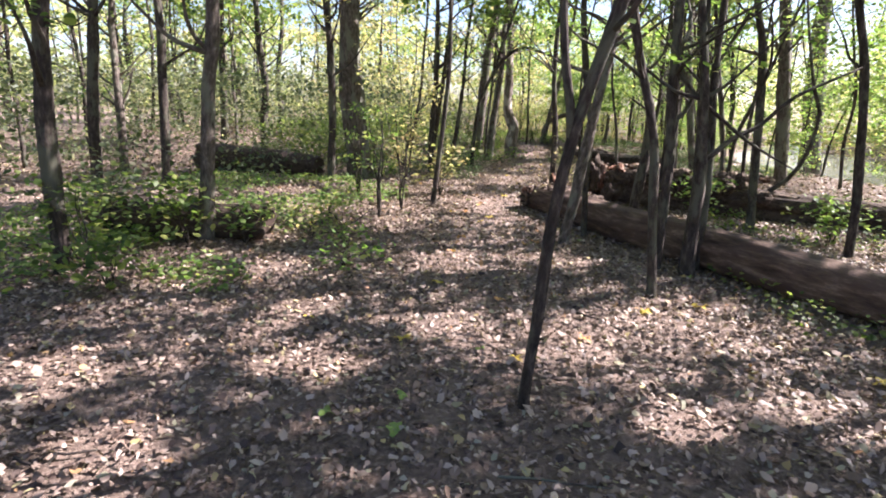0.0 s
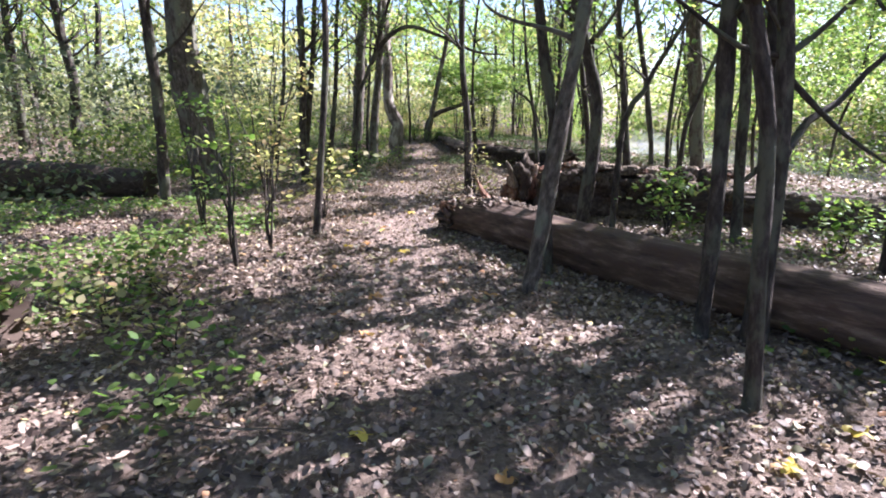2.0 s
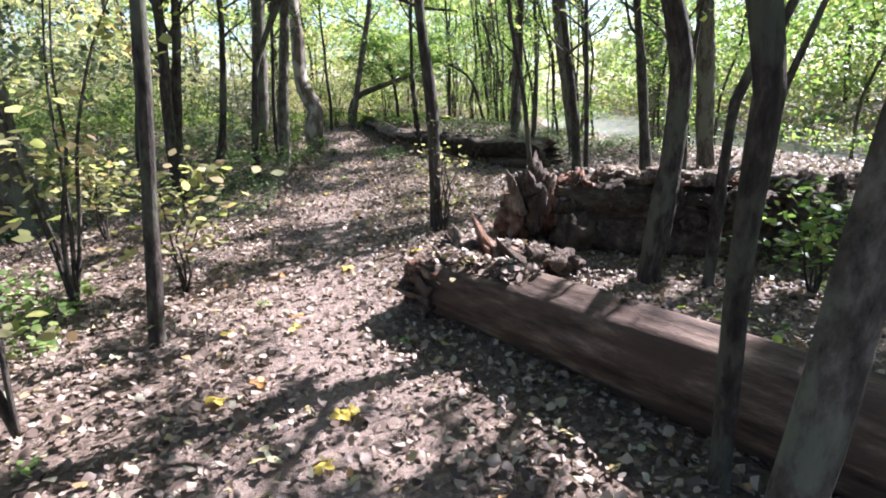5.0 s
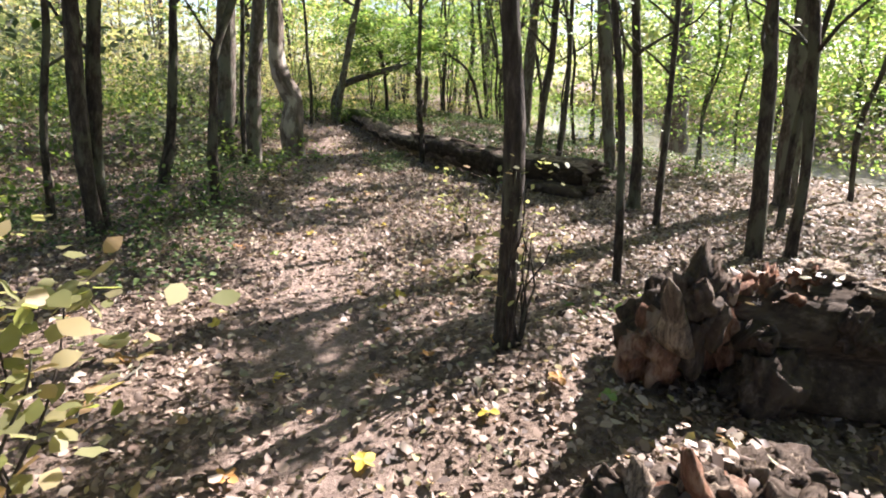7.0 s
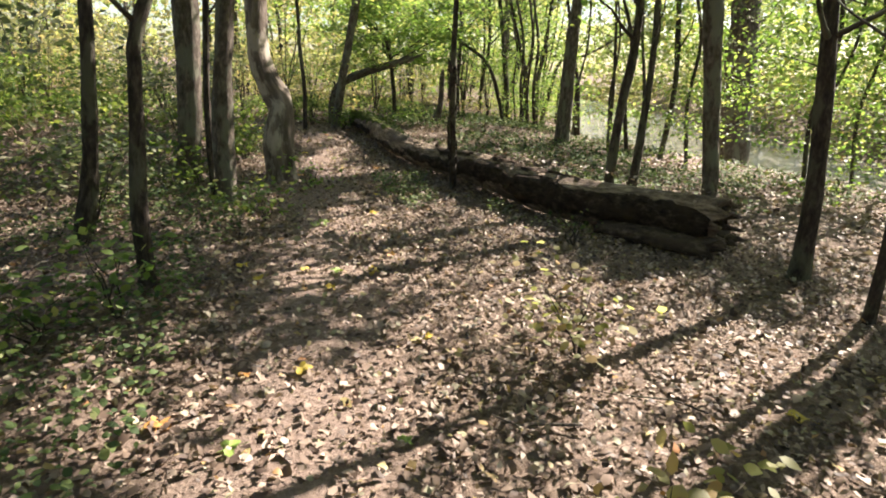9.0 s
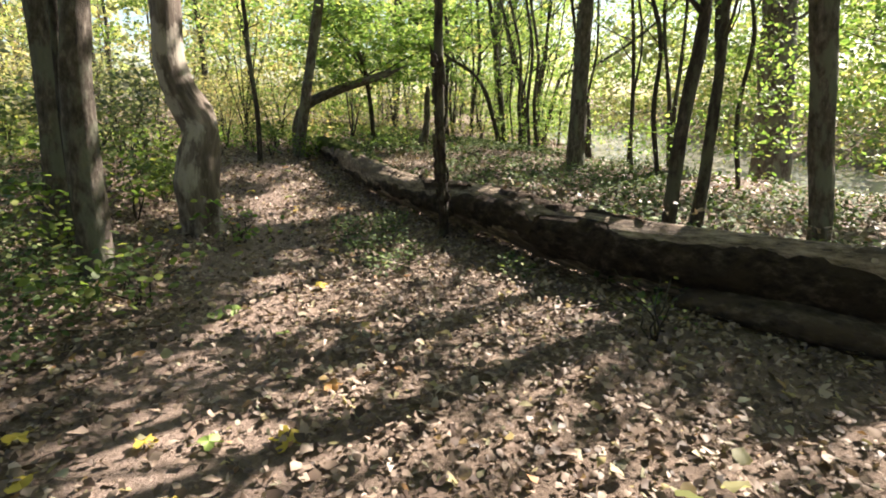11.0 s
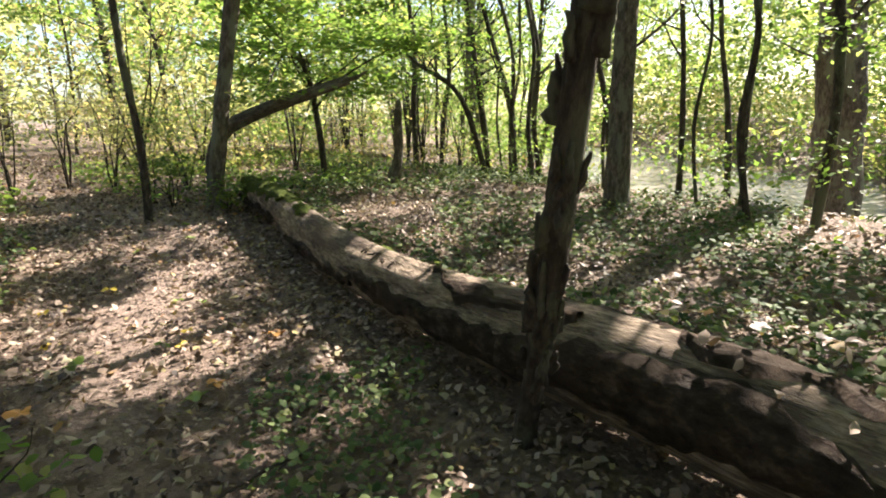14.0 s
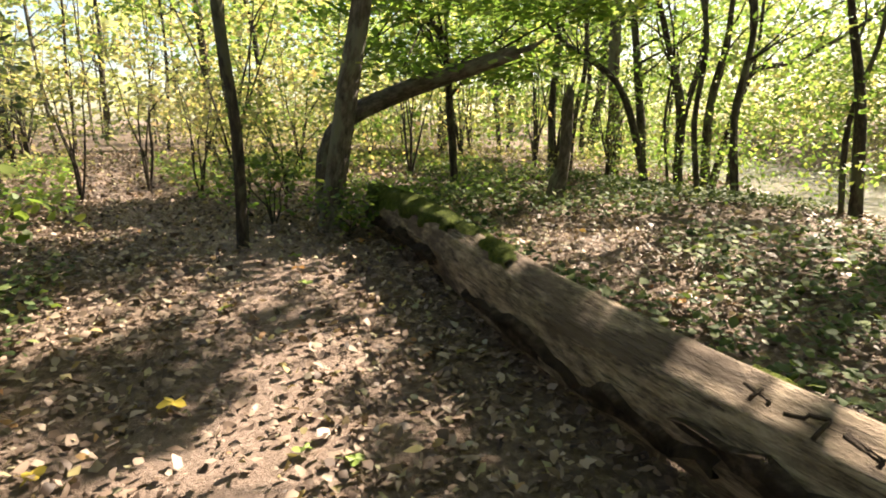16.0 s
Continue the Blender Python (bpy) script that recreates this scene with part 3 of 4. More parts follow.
tree((11.37, 22.72), 0.050, 0.034, [(-0.06, 0.03, 1.22), (-0.03, 0.01, 2.07)], "dark", crown=False, leafy=320)
tree((2.26, 7.92), 0.044, 0.049, [(-0.03, 0.01, 1.02), (-0.02, 0.01, 1.56), (-0.09, 0.03, 1.89)], "dark")
tree((2.94, 5.9), 0.08, 0.045, [(0.01, 0.0, 0.94), (-0.05, 0.01, 1.72), (-0.09, 0.02, 2.15)], "dark", fork=[(0.0, 0, 1.25, 0.03), (0.43, 0.25, 1.53, 0.026), (0.7, 0.3, 1.65, 0.024), (1.05, 0.3, 1.98, 0.02), (1.7, 0.3, 2.3, 0.012)])
tree((3.15, 6.15), 0.05, 0.04, [(0.01, 0.0, 0.94), (-0.05, 0.01, 1.72), (-0.09, 0.02, 2.15)], "dark", crown=False, fork=[(-0.02, 0, 1.3, 0.04), (-0.16, 0, 1.9, 0.035), (-0.3, 0, 3.2, 0.02)])
tree((2.5, 20.86), 0.22, 0.16, [(0.0, 0.02, 0.55), (0.09, 0.3, 1.02), (0.05, 0.5, 1.25), (-0.11, 0.7, 1.6), (-0.14, 0.85, 2.1), (-0.1, 1.0, 2.7)], "patched", label="grey tree with a crooked bent trunk beside the path")
# trees added on the sun's side, most out of view, to shade the walk
tree((8.3, 3.4), 0.09, 0.07, [(0.1, 0.0, 1.5), (0.2, 0.1, 3.0)], "dark")
tree((9.6, 4.6), 0.12, 0.09, [(0.0, 0.1, 1.5), (-0.1, 0.2, 3.2)], "dark")
tree((8.9, 1.9), 0.1, 0.08, [(0.1, 0.0, 1.5), (0.0, 0.1, 3.0)], "pale")
tree((7.0, 5.0), 0.06, 0.05, [(0.1, 0.0, 1.5), (0.0, 0.1, 3.0)], "dark", top=7.5, crown="sure")
tree((10.6, 21.3), 0.06, 0.05, [(0.1, 0.0, 1.5), (0.0, 0.15, 3.2)], "dark", top=8.5, crown="sure")
tree((8.4, 8.9), 0.06, 0.05, [(-0.1, 0.0, 1.5), (0.05, 0.15, 3.2)], "dark", crown=False)
tree((10.0, 9.4), 0.08, 0.06, [(0.1, 0.0, 1.5), (0.0, -0.15, 3.2)], "dark", top=7.5, crown="sure")


# ---- fallen logs ----
def log_body(name, pts, mat, root, sides, rough, seed, ragged=0.12, hollow=0.0):
    """A lying trunk; a hollow end gets a wall and a dark inside."""
    line = spline(pts, 0.14)
    bm = bmesh.new()
    rings = tube(bm, line, sides, rough, seed, close=False, knots=1.2, ragged=ragged)
    inner = []
    for ring, i in ((rings[0], 0), (rings[-1], -1)):
        c = Vector(line[i][:3])
        step = Vector(line[1][:3] - line[0][:3]).normalized() * (1 if i == 0 else -1)
        rim = [bm.verts.new(c + (v.co - c) * (0.78 if hollow else 0.9)) for v in ring]
        deep = [bm.verts.new(c + (v.co - c) * 0.62 + step * (hollow if hollow else 0.02)) for v in ring]
        mid = bm.verts.new(c + step * (hollow if hollow else 0.03))
        for k in range(sides):
            k2 = (k + 1) % sides
            f = [(ring[k], ring[k2], rim[k2], rim[k]), (rim[k], rim[k2], deep[k2], deep[k]), (deep[k], deep[k2], mid)]
            for q in f:
                bm.faces.new(q if i == -1 else q[::-1])
    bmesh.ops.recalc_face_normals(bm, faces=bm.faces)
    return part(name, bm, mat, root)


def splinter(root, base, tip, w, mat, seed, label=""):
    """A torn tongue of wood: broad and flat below, jagged to a point."""
    rng = random.Random(seed)
    base, tip = Vector(base), Vector(tip)
    d = tip - base
    side = d.cross(Vector((rng.uniform(-1, 1), rng.uniform(-1, 1), 0.4))).normalized()
    thick = d.cross(side).normalized()
    bm = bmesh.new()
    rings = []
    for i in range(7):
        t = i / 6
        c = base + d * t + side * rng.uniform(-0.12, 0.12) * w + thick * rng.uniform(-0.15, 0.15) * w
        a = w * (1 - t) ** 0.7 * rng.uniform(0.75, 1.15) + 0.006
        b = a * rng.uniform(0.3, 0.5) + 0.004
        rings.append([bm.verts.new(c + side * a * math.cos(k * math.pi / 4) * rng.uniform(0.8, 1.15) + thick * b * math.sin(k * math.pi / 4) * rng.uniform(0.7, 1.2)) for k in range(8)])
    for r0, r1 in zip(rings, rings[1:]):
        for k in range(8):
            bm.faces.new((r0[k], r0[(k + 1) % 8], r1[(k + 1) % 8], r1[k]))
    bm.faces.new(rings[-1])
    bm.faces.new(rings[0][::-1])
    bmesh.ops.recalc_face_normals(bm, faces=bm.faces)
    return part("splinter", bm, mat, root, label)


def rot_chunk(root, c, size, mat, seed, label=""):
    """A lump of torn, crumbling wood with ridges and hollows."""
    bm = bmesh.new()
    bmesh.ops.create_icosphere(bm, subdivisions=4, radius=1)
    for v in bm.verts:
        p = v.co
        o = Vector((seed, 0, 0))
        ridge = 1 - 2 * abs(noise.noise(Vector((p.x * 3.4, p.y * 3.4, p.z * 1.2)) + o))
        f = 0.72 + 0.4 * noise.noise(p * 1.5 + o) + 0.3 * ridge - 0.3 * max(0.0, noise.noise(p * 2.6 - o)) + 0.16 * noise.noise(p * 8 + o)
        v.co = Vector(c) + Vector((p.x * size[0], p.y * size[1], p.z * size[2])) * f
    return part("rotten_chunk", bm, mat, root, label)


def stub(root, base, way, r, mat, seed):
    """A broken root: a knobby, tapering piece with a torn end."""
    rng = random.Random(seed * 13)
    pts = []
    for k in range(6):
        t = k / 5
        pts.append(np.array((base[0] + way[0] * t + rng.uniform(-0.02, 0.02), base[1] + way[1] * t + rng.uniform(-0.02, 0.02), base[2] + way[2] * (t - 0.4), r * (1.5 - 0.75 * t) * rng.uniform(0.85, 1.15))))
    bm = bmesh.new()
    tube(bm, spline(pts, 0.03), 14, 0.75, seed * 3.1, knots=9.0, ragged=0.12)
    return part("root_stub", bm, mat, root)


def log_thing(label, x, y):
    root = new("fallen_log")
    root.location = (x, y, gz(x, y))
    return tagged(root, label, "log")


def along(root, pts, lift=0.0):
    """Axis points of a log, by plan place and radius, resting on the ground, seen from its base."""
    o = root.location
    return [(x - o.x, y - o.y, gz(x, y) - o.z + r * 0.93 + lift, r) for x, y, r in pts]


def slab(root, axis_pts, t0, t1, a0, a1, mat, seed, proud=0.025, name="bark_plate", label=""):
    """A curved plate of bark or moss that still clings to a log between two places along it and two angles round it."""
    line = spline(axis_pts, 0.06)
    n = len(line)
    i0, i1 = int(t0 * (n - 1)), int(t1 * (n - 1))
    bm = bmesh.new()
    lay = bm.verts.layers.float_vector.new("skin")
    rows = []
    m = 7
    for i in range(i0, i1 + 1):
        p = line[i]
        d = Vector(line[min(n - 1, i + 1)][:3] - line[max(0, i - 1)][:3]).normalized()
        side = d.cross(Vector((0, 0, 1))).normalized()
        up = side.cross(d)
        e = abs((i - i0) / max(1, i1 - i0) - 0.5) * 2
        s = 1 - 0.5 * e ** 4
        j0 = a0 + 0.5 * noise.noise((i * 0.11, seed, 0)) + 0.3 * noise.noise((i * 0.37, seed, 3)) + 0.16 * noise.noise((i * 0.9, seed, 6)) + (a1 - a0) * (1 - s) * 0.5
        j1 = a1 + 0.5 * noise.noise((i * 0.11, seed, 9)) + 0.3 * noise.noise((i * 0.37, seed, 5)) + 0.16 * noise.noise((i * 0.9, seed, 8)) - (a1 - a0) * (1 - s) * 0.5
        row = []
        for k in range(m):
            an = j0 + (j1 - j0) * k / (m - 1)
            lift = proud * (0.75 + 0.9 * noise.noise((i * 0.5, k * 0.8, seed))) * (1 if 0 < k < m - 1 else -0.6)
            v = bm.verts.new(Vector(p[:3]) + (side * math.sin(an) + up * math.cos(an)) * (p[3] * 1.03 + lift))
            v[lay] = (math.cos(an) * p[3], math.sin(an) * p[3] + seed, i * 0.06)
            row.append(v)
        rows.append(row)
    for r0, r1 in zip(rows, rows[1:]):
        for k in range(m - 1):
            bm.faces.new((r0[k], r0[k + 1], r1[k + 1], r1[k]))
    bmesh.ops.solidify(bm, geom=bm.faces[:], thickness=0.02)
    bmesh.ops.recalc_face_normals(bm, faces=bm.faces)
    return part(name, bm, mat, root, label)


def leaves_on(name, pts, size, mat, label, seed, tilt=0.35, category="leaves"):
    if mat is LITTER:
        return tagged(litter_cloud(name, pts, size, mat, seed), label, category, kind="stuff")
    return tagged(leaf_cloud(name, pts, size, mat, tilt=tilt, seed=seed, length=1.35, curl=0.55, oval=True), label, category, kind="stuff")


def build_smooth_log():
    root = log_thing("smooth brown fallen trunk without bark, its end broken and rotten", 1.83, 10.1)
    ax = along(root, [(1.83, 10.1, 0.205), (2.2, 9.25, 0.225), (2.85, 7.5, 0.24), (3.5, 5.9, 0.24), (4.15, 4.75, 0.225), (5.6, 2.3, 0.2)], 0.03)
    log_body("body", ax, WOOD, root, 30, 0.24, 3.0, 0.2, 0.35)
    rng = random.Random(5)
    for i in range(16):
        an = rng.uniform(-2.3, 2.3)
        c = Vector((0.2 * math.sin(an), 0.08 * math.sin(an) - 0.04, 0.22 + 0.19 * math.cos(an)))
        splinter(root, c + Vector((0.05, -0.14, -0.03)), c + Vector((rng.uniform(-0.1, 0.04), rng.uniform(0.06, 0.24), rng.uniform(-0.05, 0.07))), rng.uniform(0.035, 0.08), (LOG_DARK, ROT, WOOD)[i % 3], i)
    for i in range(12):
        an = rng.uniform(-2.4, 2.4)
        rot_chunk(root, (0.17 * math.sin(an), rng.uniform(-0.15, 0.12), 0.2 + 0.15 * math.cos(an)), (rng.uniform(0.06, 0.12), rng.uniform(0.06, 0.13), rng.uniform(0.04, 0.09)), (LOG_DARK, ROT, LOG_DARK)[i % 3], i * 2.9 + 11)
    for i, (t0, t1, a0, a1) in enumerate([(0.08, 0.2, -0.9, -0.2), (0.3, 0.5, -1.7, -1.1), (0.5, 0.75, -1.9, -1.2)]):
        slab(root, ax, t0, t1, a0, a1, LOG_DARK, i + 2.5, 0.012)


def build_hollow_log():
    root = log_thing("large hollow rotten trunk with torn red-brown root end", 3.35, 11.22)
    ax = along(root, [(3.5, 11.15, 0.3), (4.1, 10.85, 0.34), (5.0, 10.35, 0.29), (6.2, 9.6, 0.23), (8.4, 8.5, 0.2), (10.5, 7.6, 0.18)])
    log_body("body", ax, LOG_DARK, root, 34, 0.75, 8.0, 0.25, 0.9)
    # weathered plates along the top; their paler colour also stands in for sunlight
    for i, (t0, t1, a0, a1) in enumerate([(0.05, 0.22, -0.5, 0.7), (0.2, 0.42, -0.7, 0.5), (0.45, 0.7, -0.6, 0.6), (0.68, 0.97, -0.7, 0.7)]):
        slab(root, ax, t0, t1, a0, a1, LOG_GREY, i + 7.5, 0.03, label="grey weathered wood, paled as if sunlit")
    rng = random.Random(9)
    # crumbling lumps of the root plate, tallest at its corner
    for i, (x, y, z, w, h) in enumerate([(3.2, 11.1, 0.52, 0.2, 0.36), (3.42, 11.15, 0.42, 0.26, 0.32), (3.63, 11.05, 0.45, 0.16, 0.32), (3.9, 10.98, 0.45, 0.15, 0.34), (3.3, 11.35, 0.3, 0.34, 0.3),
                                         (3.05, 11.2, 0.28, 0.22, 0.26), (3.75, 11.2, 0.3, 0.34, 0.3), (4.1, 11.0, 0.35, 0.26, 0.28), (3.5, 10.85, 0.2, 0.24, 0.24)]):
        rot_chunk(root, (x - 3.35, y - 11.22, z - 0.05), (w, w * 0.8, h), ROT if i % 4 else LOG_DARK, i * 8.3 + 1)
    # broken root stubs
    for i, (x, y, z, dx, dy, dz, r) in enumerate([(3.13, 11.05, 0.55, -0.06, -0.05, 0.22, 0.07), (3.28, 11.08, 0.55, 0.06, -0.06, 0.16, 0.06), (3.6, 11.0, 0.5, -0.02, -0.06, 0.2, 0.05), (3.9, 10.95, 0.46, 0.02, -0.05, 0.24, 0.045), (3.42, 10.92, 0.4, -0.06, -0.12, 0.08, 0.06)]):
        stub(root, (x - 3.35, y - 11.22, z), (dx, dy, dz), r, ROT if i % 2 else LOG_DARK, i + 4)
    splinter(root, (-0.36, -0.2, 0.35), (-0.52, -0.24, 0.75), 0.14, LOG_GREY, 95)
    # flaking crust along the top, mostly in the paler wood for a sunlit look
    for i in range(54):
        t = rng.uniform(0.55, 2.9)
        rot_chunk(root, (0.15 + 0.87 * t, -0.07 - 0.5 * t + rng.uniform(-0.2, 0.14), 0.66 - 0.02 * t + rng.uniform(-0.04, 0.05)), (rng.uniform(0.06, 0.18), rng.uniform(0.05, 0.14), rng.uniform(0.03, 0.07)), LOG_GREY if i % 4 else ROT, i * 4.3 + 60)
    for i in range(22):
        t = rng.uniform(0.5, 2.8)
        rot_chunk(root, (0.15 + 0.87 * t - 0.13, -0.07 - 0.5 * t - 0.23, rng.uniform(0.25, 0.6)), (rng.uniform(0.1, 0.2), rng.uniform(0.05, 0.1), rng.uniform(0.06, 0.14)), LOG_DARK, i * 3.3 + 140)
    for i in range(6):
        bx, by, z0 = rng.uniform(-0.25, 0.8), rng.uniform(-0.3, 0.2), rng.uniform(0.35, 0.6)
        splinter(root, (bx, by, z0), (bx + rng.uniform(-0.2, 0.12), by + rng.uniform(-0.12, 0.12), z0 + rng.uniform(0.1, 0.24)), rng.uniform(0.05, 0.11), ROT if i % 4 else LOG_GREY, i + 30)


def build_rotten_slab():
    """The torn slab between the two trunks: a ridge with one tall tongue, crumbling down to one side."""
    root = new("rotten_slab")
    root.location = (2.3, 10.35, gz(2.3, 10.35))
    tagged(root, "jagged slab of torn rotten wood between two fallen trunks", "log")
    rng = random.Random(19)
    splinter(root, (0.2, -0.12, 0.05), (-0.17, -0.2, 0.62), 0.22, ROT, 401, "red-brown torn tongue of wood")
    splinter(root, (0.35, -0.15, 0.0), (0.02, -0.24, 0.45), 0.2, LOG_DARK, 404)
    splinter(root, (-0.15, 0.05, 0.05), (-0.3, 0.0, 0.45), 0.15, LOG_DARK, 403)
    for i in range(13):
        t = i / 12
        rot_chunk(root, (-0.22 + 1.0 * t, -0.1 + 0.12 * t + rng.uniform(-0.08, 0.08), 0.3 - 0.22 * t), (rng.uniform(0.12, 0.24), rng.uniform(0.1, 0.18), rng.uniform(0.08, 0.17) * (1.2 - 0.5 * t)), (LOG_DARK, ROT, LOG_DARK, LOG_GREY)[i % 4], i * 5.1 + 2)
    for i in range(12):
        t = rng.random()
        b = Vector((-0.25 + 1.0 * t, -0.14 + rng.uniform(-0.06, 0.1), 0.35 - 0.25 * t))
        splinter(root, b, b + Vector((rng.uniform(-0.16, 0.06), rng.uniform(-0.1, 0.06), rng.uniform(0.06, 0.2))), rng.uniform(0.04, 0.09), (LOG_GREY, ROT, LOG_GREY)[i % 3], i + 410)


def build_long_log():
    root = log_thing("long decaying log with peeling bark and moss beside the path", 5.1, 21.0)
    ax = along(root, [(4.93, 25.75, 0.165), (4.96, 24.5, 0.185), (4.97, 22.8, 0.188), (5.04, 21.0, 0.2), (5.25, 19.3, 0.23), (5.52, 17.9, 0.24), (6.3, 15.95, 0.255)], 0.09)
    log_body("body", ax, LOG_GREY, root, 30, 0.36, 15.0, 0.18, 0.25)
    spec = [(0.02, 0.2, 1.5, 2.2), (0.24, 0.42, 1.6, 2.2), (0.4, 0.62, 1.0, 2.1), (0.58, 0.8, 0.8, 2.2), (0.74, 0.995, 0.5, 2.3), (0.5, 0.62, 0.05, 0.45), (0.58, 0.72, -0.9, -0.3), (0.66, 0.84, -0.15, 0.35), (0.7, 0.95, -1.9, -1.2), (0.9, 0.995, -2.2, -1.0)]
    for i, (t0, t1, a0, a1) in enumerate(spec):
        slab(root, ax, t0, t1, a0, a1, LOG_DARK, i + 20.5, 0.03, label="dark peeling bark")
    for i, (t0, t1, a0, a1) in enumerate([(0.0, 0.12, -1.3, 1.3), (0.08, 0.2, -1.1, 0.9), (0.17, 0.27, -0.3, 0.7), (0.4, 0.5, -1.3, -0.9), (0.52, 0.66, -1.2, -0.8)]):
        slab(root, ax, t0, t1, a0, a1, MOSS, i + 50.5, 0.03, "moss", "green moss")
    line = spline(ax, 0.05)
    for i, (t, a0, dt, da) in enumerate([(0.42, 0.25, 0.0, 0.3), (0.415, 0.3, 0.012, 0.2), (0.43, 0.5, 0.01, -0.25), (0.44, 0.3, 0.0, 0.35), (0.447, 0.4, 0.01, 0.2), (0.455, 0.55, -0.008, -0.2), (0.465, 0.35, 0.0, 0.3)]):
        pts = []
        for k in range(4):
            p = line[int((t + dt * k / 3) * (len(line) - 1))]
            q = line[int((t + dt * k / 3) * (len(line) - 1)) + 1]
            d = Vector(q[:3] - p[:3]).normalized()
            side = d.cross(Vector((0, 0, 1))).normalized()
            an = a0 + da * k / 3
            pts.append(np.array((*(Vector(p[:3]) + (side * math.sin(an) + side.cross(d) * math.cos(an)) * p[3] * 1.06), 0.007)))
        bm = bmesh.new()
        tube(bm, pts, 5)
        part("carving", bm, LOG_DARK, root, "dark carved stroke")
    rng = random.Random(3)
    o = root.location
    for i in range(16):
        an = rng.uniform(0, 6.28)
        c = Vector((6.3 - o.x + 0.2 * math.cos(an), 15.95 - o.y, 0.3 + 0.2 * math.sin(an)))
        splinter(root, c + Vector((-0.1, 0.25, 0)), c + Vector((rng.uniform(0, 0.15), -rng.uniform(0.0, 0.09), rng.uniform(-0.03, 0.03))), 0.085, LOG_DARK, i + 120)
    low = log_thing("broken dark slab of log lying on leaves", 5.95, 16.1)
    log_body("body", along(low, [(5.62, 17.1, 0.08), (5.8, 16.5, 0.12), (6.05, 15.85, 0.1)]), LOG_DARK, low, 14, 0.4, 33.0, 0.12)


def build_left_logs():
    root = log_thing("short dark log overgrown with green leaves", -3.0, 6.9)
    log_body("body", along(root, [(-4.7, 7.5, 0.2), (-3.6, 7.0, 0.24), (-2.1, 7.0, 0.26)]), LOG_DARK, root, 22, 0.25, 41.0, 0.1, 0.2)
    root = log_thing("fallen dark trunk in the undergrowth", -4.4, 15.6)
    log_body("body", along(root, [(-7.2, 16.6, 0.38), (-5.0, 15.8, 0.34), (-3.3, 15.0, 0.26)], 0.15), LOG_DARK, root, 18, 0.3, 44.0, 0.15)
    root = log_thing("thin grey fallen trunk on the far woodland floor", 8.5, 34.6)
    log_body("body", along(root, [(6.6, 35.4, 0.16), (8.4, 34.6, 0.15), (10.6, 33.7, 0.12)]), LOG_GREY, root, 12, 0.2, 47.0, 0.1)


build_smooth_log()
build_hollow_log()
build_rotten_slab()
build_long_log()
build_left_logs()


# ---- shrubs and low plants ----
shrub_seed = [0]


def shrub(x, y, h, w, mat, n=260, size=0.06, label="leafy green shrub beside the footpath", stems=5):
    shrub_seed[0] += 1
    rng = random.Random(500 + shrub_seed[0])
    nr = np.random.default_rng(500 + shrub_seed[0])
    root = new("shrub")
    root.location = (x, y, gz(x, y))
    tagged(root, label, "shrub")
    tips = []
    for j in range(stems):
        an, lean = rng.uniform(0, 6.283), rng.uniform(0.1, 1.0) * w
        pts = [(0, 0, -0.03, 0.006 + 0.006 * h)]
        for s in range(1, 5):
            t = s / 4
            p = (lean * t ** 1.5 * math.cos(an) + rng.uniform(-0.05, 0.05), lean * t ** 1.5 * math.sin(an) + rng.uniform(-0.05, 0.05), h * t * rng.uniform(0.85, 1.05), (0.006 + 0.006 * h) * (1 - 0.75 * t))
            pts.append(p)
            tips += [p[:3]] * (s if s > 1 else 0)
        bm = bmesh.new()
        tube(bm, spline(pts, 0.12), 5, 0.15, j)
        part("stem", bm, BARK_DARK, root)
    pick = nr.integers(0, len(tips), max(6, n // 9))
    cen = np.array(tips)[pick] + nr.normal(0, 0.16 * w + 0.04, (len(pick), 3)) * np.array([1, 1, 0.6])
    cen[:, 2] = np.maximum(cen[:, 2], 0.06)
    pts = clumps(nr, cen, 9, 0.09 + size, 0.35)
    pts[:, 2] = np.maximum(pts[:, 2], 0.03)
    leaf_cloud("leaves", pts, nr.uniform(0.7, 1.25, len(pts)) * size, mat, root, tilt=0.55, seed=shrub_seed[0], oval=True)
    return root


